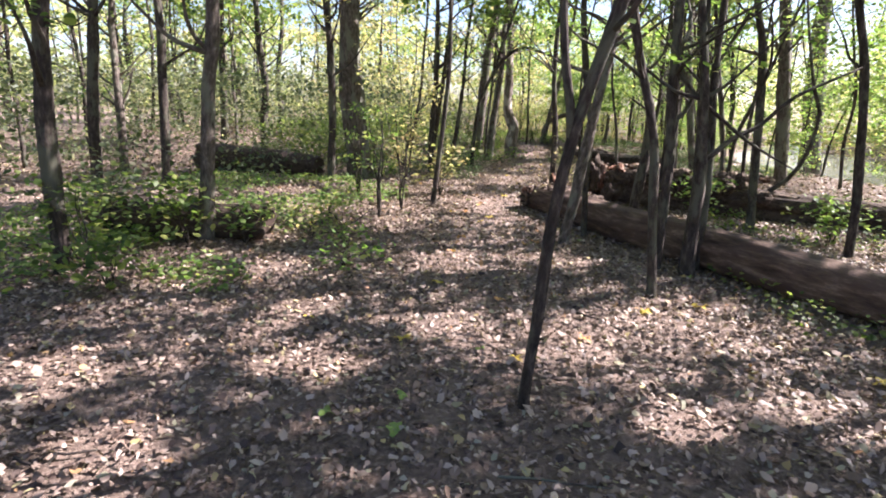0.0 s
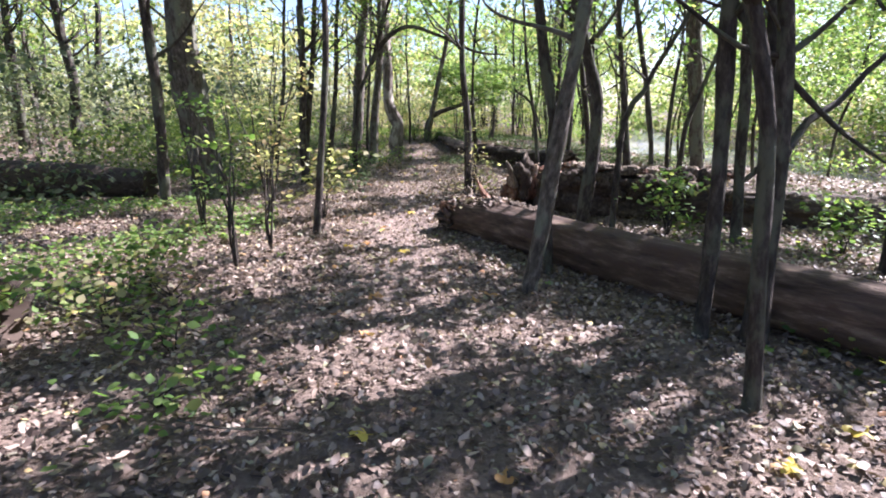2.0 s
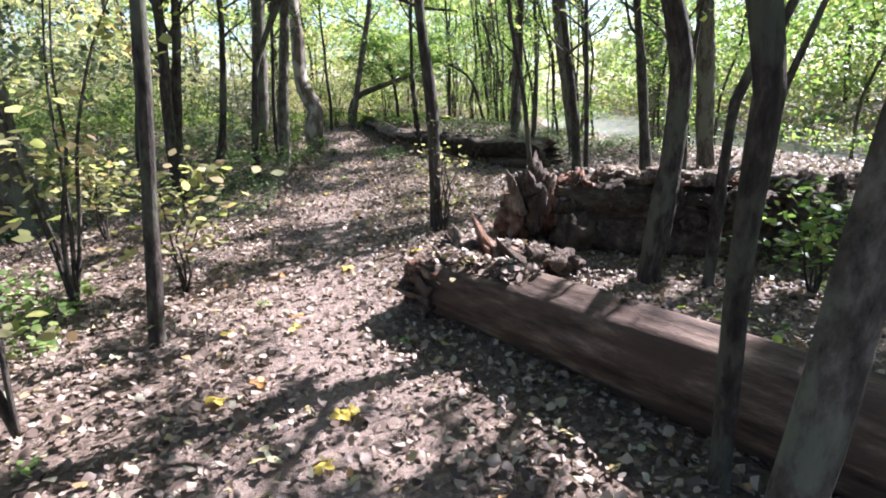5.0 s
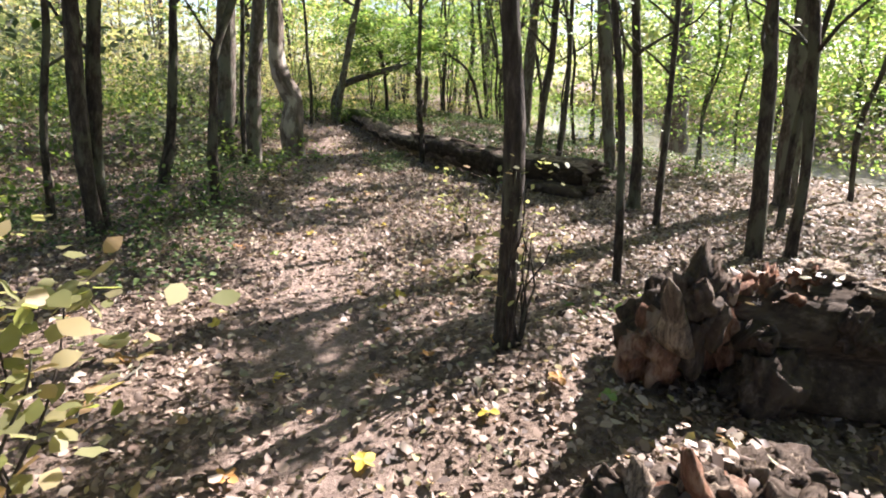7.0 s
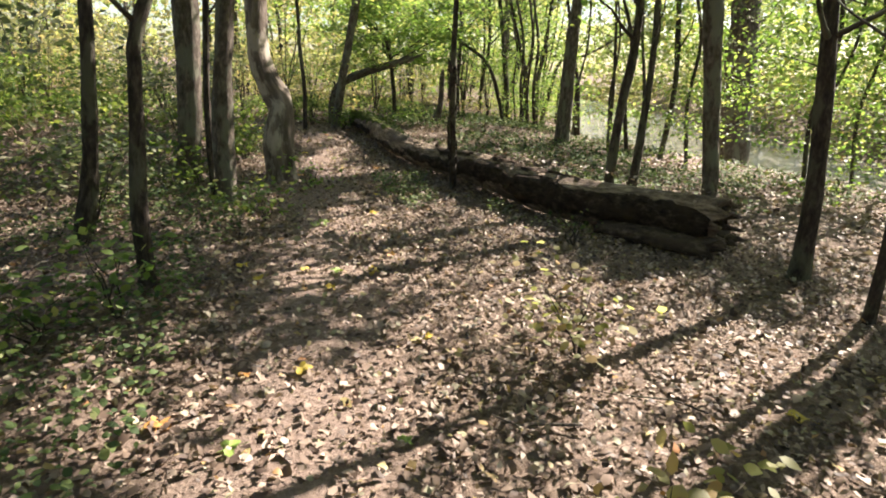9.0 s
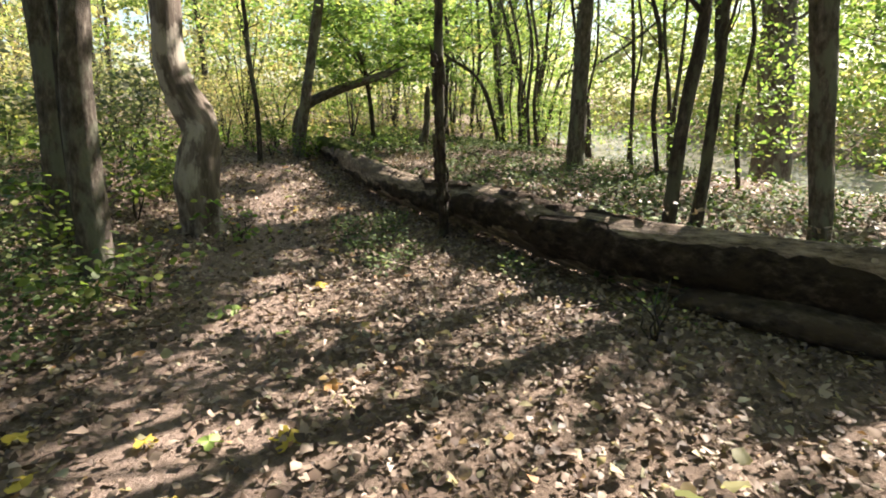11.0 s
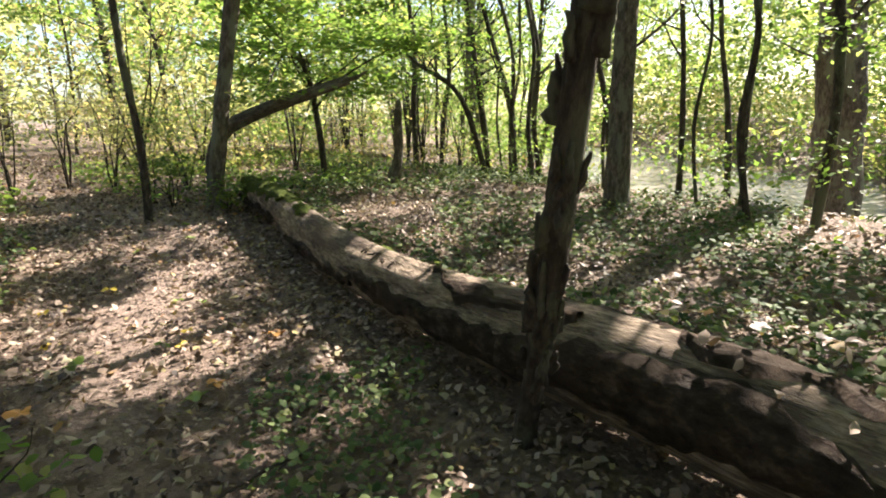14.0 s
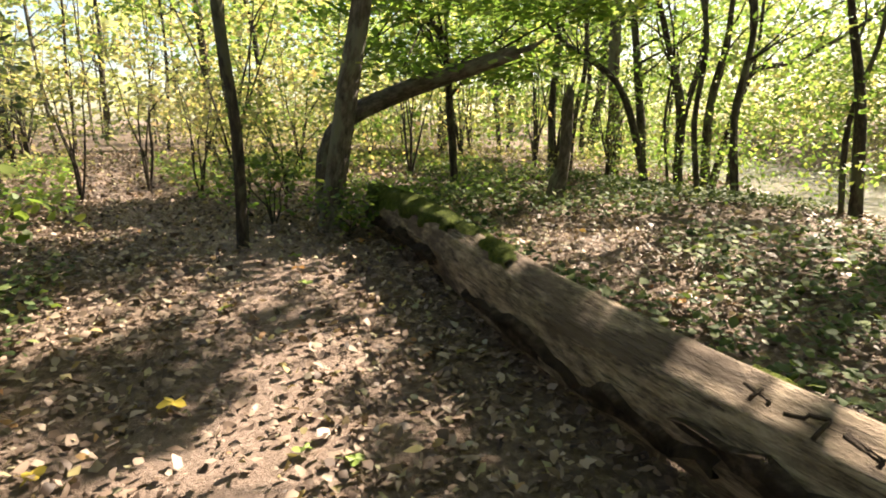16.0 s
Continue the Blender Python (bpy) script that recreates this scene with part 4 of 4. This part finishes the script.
YG, DG, BR = "yellow-green leafy sapling in the sunlight", "low green leafy bush in the shade", "thin-stemmed brush with yellowing leaves beside the path"
for x, y, h, w, mat, n, size, text in [
        (-0.7, 11.2, 2.4, 0.7, GOLD, 420, 0.055, YG), (-1.5, 10.6, 1.7, 0.5, LIME, 240, 0.05, YG),
        (-0.56, 9.4, 1.5, 0.35, GOLD, 120, 0.05, YG), (-0.85, 8.7, 1.7, 0.3, LIME, 90, 0.05, YG), (0.06, 11.25, 0.9, 0.45, GOLD, 240, 0.065, YG), (-0.9, 13.6, 0.9, 0.6, GOLD, 240, 0.06, YG),
        (-1.2, 7.6, 0.4, 0.5, GOLD, 110, 0.045, YG), (-3.5, 5.4, 0.9, 0.7, GREEN, 420, 0.055, DG), (-2.9, 4.9, 0.45, 0.5, GREEN, 240, 0.06, DG),
        (-3.0, 6.6, 0.7, 0.7, GREEN, 420, 0.06, DG), (-2.3, 6.7, 0.55, 0.45, LIME, 220, 0.06, DG), (-4.2, 6.9, 0.9, 0.8, DUSK, 400, 0.06, DG),
        (-1.6, 8.3, 0.5, 0.5, LIME, 200, 0.05, DG), (0.75, 16.2, 0.5, 0.45, LIME, 130, 0.05, DG), (0.3, 16.0, 0.35, 0.4, GREEN, 160, 0.05, DG),
        (2.85, 20.25, 0.3, 0.3, LIME, 90, 0.05, "small pale green plant at the foot of a tree"), (3.05, 12.95, 0.28, 0.28, GOLD, 50, 0.055, "small yellow-green seedling among fallen leaves"),
        (2.9, 13.2, 0.25, 0.3, GOLD, 40, 0.06, "small yellow-green seedling among fallen leaves"), (3.5, 14.6, 0.5, 0.6, GOLD, 150, 0.045, YG),
        (4.5, 9.2, 0.8, 0.5, LIME, 220, 0.06, "bright green sprouts beside a fallen trunk"), (5.9, 7.9, 0.6, 0.5, LIME, 260, 0.06, "bright green sprouts beside a fallen trunk"),
        (4.55, 25.4, 0.4, 0.45, GREEN, 320, 0.045, DG), (5.1, 26.0, 0.4, 0.5, LIME, 260, 0.045, DG), (4.0, 26.3, 0.7, 0.6, GREEN, 380, 0.05, DG),
        (1.6, 24.5, 1.5, 0.9, DUSK, 620, 0.06, DG), (1.2, 22.8, 1.3, 0.9, DUSK, 560, 0.06, DG), (2.1, 22.6, 0.6, 0.5, GREEN, 260, 0.05, DG), (1.7, 26.3, 1.7, 0.9, DUSK, 620, 0.06, DG),
        (2.0, 18.6, 0.4, 0.6, GREEN, 220, 0.05, DG), (0.2, 19.2, 0.9, 0.9, DUSK, 420, 0.06, DG), (2.0, 23.6, 0.8, 0.6, GREEN, 380, 0.055, DG), (1.8, 21.8, 0.7, 0.6, GREEN, 340, 0.055, DG), (1.3, 20.6, 0.6, 0.7, GREEN, 340, 0.055, DG), (-1.0, 6.7, 0.3, 0.5, LIME, 110, 0.05, YG), (-1.6, 7.2, 0.4, 0.6, GOLD, 140, 0.05, YG), (-0.9, 5.9, 0.25, 0.5, LIME, 90, 0.05, YG), (2.45, 11.78, 1.2, 0.1, GOLD, 26, 0.03, "thin bare sprouts with a few yellow leaves at a tree's foot"), (2.55, 11.8, 0.8, 0.12, GOLD, 20, 0.03, "thin bare sprouts with a few yellow leaves at a tree's foot"), (5.0, 16.7, 0.4, 0.4, GREEN, 30, 0.025, "thin seedlings in front of a dark log"),
        (1.2, 27.3, 1.5, 0.9, GOLD, 420, 0.05, BR), (0.3, 26.4, 1.3, 0.9, DUSK, 420, 0.05, BR), (3.3, 28.6, 1.6, 0.8, GOLD, 360, 0.05, BR), (1.9, 28.8, 1.8, 0.9, GOLD, 420, 0.05, BR), (3.8, 27.6, 1.1, 0.7, GOLD, 300, 0.045, BR),
        (0.6, 28.3, 2.0, 1.0, DUSK, 420, 0.055, BR), (2.6, 29.6, 2.2, 1.0, GOLD, 420, 0.055, BR), (1.0, 25.2, 0.9, 0.7, GREEN, 380, 0.05, BR), (4.4, 28.3, 1.4, 0.8, LIME, 320, 0.05, BR), (-0.6, 27.2, 1.9, 1.0, GOLD, 420, 0.055, BR)]:
    shrub(x, y, h, w, mat, n, size, text)


# ---- snag, leaning trunks ----
def build_snag():
    x, y = 7.42, 26.4
    root = new("dead_tree_stump")
    root.location = (x, y, gz(x, y))
    tagged(root, "tall broken grey snag with a snapped top", "tree stump")
    bm = bmesh.new()
    tube(bm, spline([(0, 0, -0.05, 0.14), (0.02, 0, 0.2, 0.115), (0.07, -0.04, 0.5, 0.075), (0.1, -0.06, 1.32, 0.065)], 0.1), 12, 0.4, 3.3, ragged=0.2)
    part("trunk", bm, BARK_PALE, root)
    for i in range(4):
        splinter(root, (0.1, -0.06, 1.2), (0.1 + 0.03 * i - 0.05, -0.06, 1.42 + 0.04 * (i % 2)), 0.04, BARK_PALE, i + 200)


def build_leaning_trunk():
    root = new("leaning_trunk")
    root.location = (4.6, 26.76, gz(4.6, 26.76))
    tagged(root, "grey trunk leaning at a slant against another tree", "tree trunk")
    bm = bmesh.new()
    tube(bm, spline([(0.01, 0, -0.06, 0.1), (0.04, -0.04, 0.63, 0.1), (0.27, -0.12, 1.04, 0.1), (0.91, -0.49, 1.36, 0.095), (1.4, -0.77, 1.53, 0.085), (1.85, -1.02, 1.69, 0.07)], 0.2), 12, 0.25, 61.0)
    part("trunk", bm, BARK_PALE, root)
    for i in range(4):
        splinter(root, (1.75, -0.97, 1.65), (2.0 + 0.04 * i, -1.1 - 0.02 * i, 1.72 + 0.03 * i), 0.04, BARK_PALE, i + 220)


build_snag()
build_leaning_trunk()
ragged = next(o for o in bpy.data.objects if o.get("label", "").startswith("dead leaning tree"))
rag_rng = random.Random(14)
for i in range(46):
    z = rag_rng.uniform(0.3, 1.75)
    an = rag_rng.uniform(0, 6.283)
    c = Vector((-0.214 * z, -0.392 * z, z)) + Vector((math.cos(an), math.sin(an), 0)) * 0.036
    h = rag_rng.uniform(0.08, 0.17)
    splinter(ragged, c, c + Vector((0.03 * math.cos(an) - 0.214 * h, 0.03 * math.sin(an) - 0.392 * h, h)), rag_rng.uniform(0.025, 0.045), BARK_DARK, i + 300)

# ---- bright maple spray over the far end of the log ----
nr = np.random.default_rng(77)
cen = np.stack([nr.uniform(5.0, 8.3, 75), nr.uniform(25.7, 28.8, 75), np.zeros(75)], 1)
cen[:, 2] = 2.35 - 0.2 * np.abs(cen[:, 0] - 6.4) + nr.uniform(-0.45, 1.3, 75)
maple = new("maple_tree")
maple.location = (6.75, 28.0, gz(6.75, 28.0))
tagged(maple, "young maple with layered bright green leaves lit from behind", "tree")
bm = bmesh.new()
tube(bm, spline([(0, 0, -0.05, 0.06), (-0.08, 0, 1.1, 0.055), (-0.4, -0.5, 2.0, 0.04), (-1.2, -1.3, 2.6, 0.016)], 0.2), 8, 0.2, 5.0)
part("trunk", bm, BARK_DARK, maple)
for j in range(9):
    q = cen[j * 8] - np.array(maple.location)
    bm = bmesh.new()
    tube(bm, spline([(-0.2, -0.15, 1.3 + 0.1 * j, 0.024), (q[0] * 0.5, q[1] * 0.5, 1.8 + 0.08 * j, 0.016), (*q, 0.006)], 0.2), 5, 0.1, j)
    part("limb", bm, BARK_DARK, maple)
pts = clumps(nr, cen - np.array(maple.location), 110, 0.3, 0.2)
leaf_cloud("crown", pts, nr.uniform(0.05, 0.1, len(pts)), LIME, maple, tilt=0.4, seed=77, oval=True)


# ---- the woods around: more trees, undergrowth, far foliage ----
def clear_of(x, y, gap):
    near = min(math.hypot(x - px, y - py) for py, px in [(q[0] + k * 1.0, path_x(q[0] + k)) for q in PATH_LINE[1:-2] for k in range(0, 5)])
    return near > gap


wood_rng = random.Random(21)
made = 0
while made < 150:
    x, y = wood_rng.uniform(-24, 34), wood_rng.uniform(-8, 58)
    c = bank(x, y)
    if (-6 < x < 11.2 and y < 30) or 0.4 < c < 16 or not clear_of(x, y, 4.0):
        continue
    r = wood_rng.choice([0.04, 0.05, 0.06, 0.07, 0.09, 0.16])
    lx, ly = wood_rng.uniform(-0.3, 0.3), wood_rng.uniform(-0.3, 0.3)
    tree((x, y), r, r * 0.72, [(lx * 0.4, ly * 0.4, 1.3), (lx * 0.7 + wood_rng.uniform(-0.15, 0.15), ly, 2.6), (lx, ly, 4.0)], "pale" if made % 4 == 0 else "dark", crown=made % 3 == 0 if y > 25 and x < 15 else True, label="slender tree standing back in the woods")
    made += 1

made = 0
while made < 22:
    x, y = wood_rng.uniform(9.5, 18), wood_rng.uniform(8, 36)
    if not -1.6 < bank(x, y) < 0.4 or math.hypot(x - 9.3, y - 23) < 0.8:
        continue
    r, lx = wood_rng.uniform(0.025, 0.05), wood_rng.uniform(-0.5, 0.5)
    tree((x, y), r, r * 0.7, [(lx * 0.3, 0.1, 1.2), (lx * 0.7, -0.1, 2.4), (lx * 1.4, 0.1, 3.6)], "dark", crown=False, leafy=260, label="thin leafy sapling on the creek's bank")
    made += 1


brush_rng = random.Random(64)
made = 0
while made < 46:
    x, y = brush_rng.uniform(-6, 14), brush_rng.uniform(28.4, 38)
    if abs(x - path_x(y)) < 1.3 or bank(x, y) > -0.4 or math.hypot(x - 6.75, y - 28) < 0.7:
        continue
    shrub(x, y, brush_rng.uniform(1.4, 3.4), brush_rng.uniform(0.6, 1.3), (GOLD, DUSK, GREEN)[made % 3], 150, 0.05, "thin-stemmed brush with few dull leaves", 6)
    made += 1


def foliage(name, count, xr, yr, zr, mat, size, label, seed, keep, per=70, spread=0.55, uneven=0.42):
    rng = np.random.default_rng(seed)
    cen = []
    while len(cen) < count:
        x, y = rng.uniform(*xr), rng.uniform(*yr)
        z = gz(x, y) + zr[0] + (zr[1] - zr[0]) * rng.uniform() ** 1.1
        if keep(x, y) and noise.noise((x * uneven, y * uneven, z * uneven * 1.3 + seed)) > -0.05:
            cen.append((x, y, z))
    pts = clumps(rng, cen, per, spread, 0.26)
    pts[:, 2] = np.maximum(pts[:, 2], np.array([gz(px, py) if pz < 1.5 else -9 for px, py, pz in pts]) + 0.05)
    pts = pts[~in_sun_gap(pts) | (pts[:, 2] < 1.2)]
    tagged(leaf_cloud(name, pts, rng.uniform(0.6, 1.3, len(pts)) * size, mat, tilt=0.7, seed=seed), label, "foliage", kind="stuff")


def left_wood(x, y):
    return x < path_x(y) - (9.5 if y < 13 else 3.6 if y < 26 else 4.6) and y > 2


def ahead(x, y):
    return y > 31 and bank(x, y) < 0


def right_wood(x, y):
    return x > path_x(y) + 8.5 and bank(x, y) < -0.2 and y < 24


def over_creek(x, y):
    return bank(x, y) > 11.5


def by_bank(x, y):
    return -2.2 < bank(x, y) < 0.8 and x > path_x(y) + 6.5


def ring(x, y):
    return 46 < math.hypot(x - 3, y - 16) < 72


UNDER, WOODS = "undergrowth_foliage", "woodland_foliage"
for name, count, xr, yr, zr, mat, size, text, keep, per, spread in [
        (UNDER, 580, (-22, 1.5), (3, 42), (0.15, 3.0), DUSK, 0.10, "dense dull green undergrowth between the trunks", left_wood, 80, 0.6),
        (UNDER, 260, (-7, 0.6), (15.5, 31), (0.1, 1.5), GREEN, 0.06, "low dark green undergrowth off the path", lambda x, y: x < path_x(y) - 2.9, 80, 0.4),
        (WOODS, 210, (-26, 1), (3, 50), (1.6, 9.5), DUSK, 0.12, "green leaves of the woods", left_wood, 80, 0.7),
        (UNDER, 160, (-8, 8), (29.5, 50), (0.2, 4.0), GOLD, 0.08, "yellowing undergrowth ahead of the path", lambda x, y: abs(x - path_x(y)) > 1.6 + 0.15 * (y - 30) and bank(x, y) < -1, 80, 0.6),
        (UNDER, 230, (-7, 14), (28.6, 38), (0.05, 1.7), GOLD, 0.06, "dull yellow-green brush across the woodland floor ahead", lambda x, y: abs(x - path_x(y)) > 1.2 and bank(x, y) < -0.5, 80, 0.5),
        (UNDER, 80, (-14, 5), (35, 50), (0.1, 2.2), DUSK, 0.09, "dull green undergrowth far ahead", lambda x, y: True, 80, 0.6),
        (WOODS, 120, (-8, 7), (31, 54), (1.5, 9.0), GOLD, 0.15, "yellowing leaves of the woods ahead", lambda x, y: abs(x - path_x(y)) > 1.6, 80, 0.7),
        (WOODS, 400, (3, 26), (31, 56), (0.3, 9.0), LIME, 0.12, "bright green leaves of the woods ahead", ahead, 80, 0.75),
        (WOODS, 300, (9.5, 17), (-6, 24), (0.6, 8.0), LIME, 0.075, "bright green leaves of the woods by the creek", right_wood, 75, 0.6),
        (UNDER, 330, (7, 24), (4, 44), (0.2, 2.3), LIME, 0.055, "sunlit shrubs on the creek's bank", by_bank, 90, 0.4),
        (WOODS, 240, (7, 24), (10, 44), (2.2, 6.0), LIME, 0.065, "sunlit leaves hanging over the creek", by_bank, 80, 0.5),
        (WOODS, 820, (18, 46), (-6, 66), (0.0, 12), LIME, 0.18, "sunlit leaves across the creek", over_creek, 80, 0.95),
        (WOODS, 480, (18, 46), (-6, 66), (0.0, 11), GREEN, 0.16, "darker green leaves across the creek", over_creek, 80, 0.95),
        (UNDER, 260, (18, 40), (-2, 60), (0.1, 2.6), GOLD, 0.11, "sunlit brush on the far bank of the creek", lambda x, y: 9.8 < bank(x, y) < 18, 80, 0.6),
        (WOODS, 1100, (-72, 76), (-40, 90), (0.0, 11), HAZE, 0.5, "far woods with haze put into their pale leaf colours", ring, 60, 1.7)]:
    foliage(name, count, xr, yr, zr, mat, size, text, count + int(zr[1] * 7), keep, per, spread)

# unseen leaf heaps added overhead for shade, with the gaps that dapple the ground
nr = np.random.default_rng(91)
heaps = []
while len(heaps) < 170:
    h = nr.uniform(6.5, 10.5)
    q = np.array([nr.uniform(-6, 9), nr.uniform(-1, 31)]) + SHADOW_RUN * h
    heaps.append((q[0], q[1], h))
for x, y in SHADE_SPOTS:
    h = nr.uniform(6.5, 10)
    heaps += [(x + SHADOW_RUN[0] * h + nr.uniform(-0.3, 0.3), y + SHADOW_RUN[1] * h + nr.uniform(-0.3, 0.3), h) for k in range(2)]
pts = clumps(nr, heaps, 85, 0.4, 0.5)
pts = pts[~in_sun_gap(pts)]
tagged(leaf_cloud("canopy_foliage", pts, nr.uniform(0.12, 0.2, len(pts)), GREEN, tilt=0.7, seed=91), "unseen green leaves added overhead to shade the ground", "foliage", kind="stuff")

# ---- leaf litter and ground plants ----
lit = np.random.default_rng(8)


def scatter(count, xr, yr, keep, lift):
    x, y = lit.uniform(*xr, count * 2), lit.uniform(*yr, count * 2)
    out = []
    for a, b in zip(x, y):
        if len(out) >= count:
            break
        if keep(a, b):
            out.append((a, b, gz(a, b) + lit.uniform(*lift)))
    return np.array(out)


def thin_on_path(a, b):
    d = abs(a - path_x(b))
    bare = 0.5 + 0.5 * noise.noise((a * 0.9, b * 0.9, 4))
    return lit.uniform() < (0.8 - 0.38 * smooth(5, 10, b)) + (0.2 + 0.38 * smooth(5, 10, b)) * smooth(0.2, 0.9, d + 0.5 * bare) and bank(a, b) < 1.5


pts = scatter(245000, (-4.5, 7.5), (0.5, 29), thin_on_path, (0.004, 0.045))
leaves_on("leaf_litter", pts, 0.017 + 0.034 * lit.uniform(0, 1, len(pts)) ** 1.6, LITTER, "brown and tan fallen leaves covering the forest floor", 31, 0.55)
def on_log(axis, n, seed):
    rng = np.random.default_rng(seed)
    line = np.array(spline([(x, y, gz(x, y) + 2 * r, r) for x, y, r in axis], 0.1))
    p = line[rng.integers(0, len(line), n)]
    off = rng.normal(0, 0.4, n)
    return np.stack([p[:, 0] + off * p[:, 3], p[:, 1] + rng.normal(0, 0.06, n), p[:, 2] - p[:, 3] * off ** 2 * 0.5 + rng.uniform(0.0, 0.03, n)], 1)


leaves_on("leaf_litter", np.concatenate([on_log([(1.88, 10.0, 0.22), (2.15, 9.4, 0.235)], 260, 1), on_log([(3.6, 11.05, 0.36), (5.4, 10.1, 0.33)], 160, 2), on_log([(2.1, 10.3, 0.2), (2.9, 10.45, 0.1)], 90, 4), on_log([(5.3, 19.3, 0.31), (6.2, 16.1, 0.31)], 130, 3)]), 0.04, LITTER, "dead leaves lying on the fallen logs", 38, 0.5)
pts = scatter(105000, (-16, 16), (0.5, 44), lambda a, b: not (-4.5 < a < 7.5 and b < 29) and bank(a, b) < 1.5, (0.01, 0.05))
leaves_on("leaf_litter", pts, lit.uniform(0.035, 0.07, len(pts)), LITTER, "fallen leaves under the trees further off", 32, 0.38)


def patchy(thr, test):
    return lambda a, b: test(a, b) and noise.noise((a * 0.55, b * 0.55, 12)) > thr


pts = scatter(9500, (-2.5, 2.6), (13.5, 25), patchy(0.02, lambda a, b: a < path_x(b) - 0.75), (0.03, 0.24))
leaves_on("ground_cover", pts, lit.uniform(0.022, 0.048, len(pts)), WEED, "low green plants in the shade beside the path", 33, 0.4, "plants")
pts = scatter(17000, (5.4, 11.4), (17, 31), patchy(-0.2, lambda a, b: True), (0.03, 0.18))
leaves_on("ground_cover", pts, lit.uniform(0.03, 0.065, len(pts)), WEED, "low green plants beyond the long log", 34, 0.45, "plants")
pts = scatter(1100, (3.7, 5.0), (18.0, 20.6), patchy(0.0, lambda a, b: a > path_x(b) + 0.75), (0.03, 0.17))
leaves_on("ground_cover", pts, lit.uniform(0.018, 0.042, len(pts)), WEED, "low green plants between the path and the long log", 39, 0.45, "plants")
pts = scatter(7000, (-6, -0.6), (4, 13), patchy(0.0, lambda a, b: a < path_x(b) - 1.5), (0.03, 0.2))
leaves_on("ground_cover", pts, lit.uniform(0.03, 0.06, len(pts)), LIME, "sparse green plants on the bank", 35, 0.45, "plants")
pts = scatter(4200, (3.2, 11), (4, 12.3), patchy(0.05, lambda a, b: True), (0.03, 0.2))
leaves_on("ground_cover", pts, lit.uniform(0.03, 0.06, len(pts)), GREEN, "sparse green plants among the fallen trunks", 36, 0.45, "plants")
pts = scatter(7000, (-3, 9), (26.5, 36), patchy(-0.1, lambda a, b: abs(a - path_x(b)) > 0.6), (0.03, 0.3))
leaves_on("ground_cover", pts, lit.uniform(0.04, 0.08, len(pts)), LIME, "green weeds on the far woodland floor", 37, 0.5, "plants")


def lobed_leaf(name, mat):
    """A fallen maple leaf with five points, slightly cupped, and a stalk."""
    bm = bmesh.new()
    mid = bm.verts.new((0, 0, 0.006))
    rim = []
    for k in range(20):
        an = 2 * math.pi * k / 20 - math.pi / 2
        r = (0.062, 0.05, 0.034, 0.052)[k % 4] * (0.8 if k in (0, 1, 19) else 1.0)
        rim.append(bm.verts.new((r * math.cos(an), r * math.sin(an), 0.012 * math.sin(3 * an) + 0.004)))
    for k in range(20):
        bm.faces.new((mid, rim[k], rim[(k + 1) % 20]))
    tube(bm, [np.array((0, -0.03, 0.004, 0.0012)), np.array((0.005, -0.09, 0.01, 0.001))], 4)
    me = bpy.data.meshes.new(name)
    bm.to_mesh(me)
    bm.free()
    me.materials.append(mat)
    return me


kinds = [(lobed_leaf("maple_leaf", YELLOW), "bright yellow fallen maple leaf"), (lobed_leaf("maple_leaf", FRESH), "green fallen maple leaf"), (lobed_leaf("maple_leaf", RUST), "rust-orange fallen maple leaf")]
leaf_rng = random.Random(12)
for i in range(110):
    y = leaf_rng.uniform(1.2, 26)
    x = path_x(y) + leaf_rng.gauss(0.2, 1.1)
    me, text = kinds[leaf_rng.choice([0, 0, 1, 1, 2])]
    ob = new("fallen_leaf", me)
    ob.matrix_world = pose(x, y, gz(x, y) + 0.032, leaf_rng.uniform(-16, 16), leaf_rng.uniform(-16, 16), leaf_rng.uniform(0, 360)) @ Matrix.Scale(leaf_rng.uniform(0.7, 1.25), 4)
    tagged(ob, text, "leaf", "fallen leaves on the path")


# ---- twigs ----
twig_rng = random.Random(31)
for i in range(46):
    y = twig_rng.uniform(2, 27)
    x = path_x(y) + twig_rng.choice([-1, 1]) * twig_rng.uniform(0.4, 2.6)
    if 4.6 < x < 5.8 and y > 15 or 1.6 < x < 4.5 and y < 11.5:
        continue
    n, an, r = twig_rng.uniform(0.25, 0.9), twig_rng.uniform(0, 6.283), twig_rng.uniform(0.004, 0.011)
    pts = []
    for k in range(5):
        t = k / 4 - 0.5
        px, py = n * t * math.cos(an) + twig_rng.uniform(-0.04, 0.04), n * t * math.sin(an) + twig_rng.uniform(-0.04, 0.04)
        pts.append((px, py, gz(x + px, y + py) - gz(x, y) + 0.03 + twig_rng.uniform(0, 0.02), r * (1.1 - 0.6 * (t + 0.5))))
    bm = bmesh.new()
    tube(bm, spline(pts, 0.06), 5, 0.2, i)
    tw = part("fallen_twig", bm, BARK_PALE if i % 2 else BARK_DARK, None)
    tw.location = (x, y, gz(x, y))
    tagged(tw, "dry fallen twig lying on the leaf litter", "twig", "twigs on the ground")
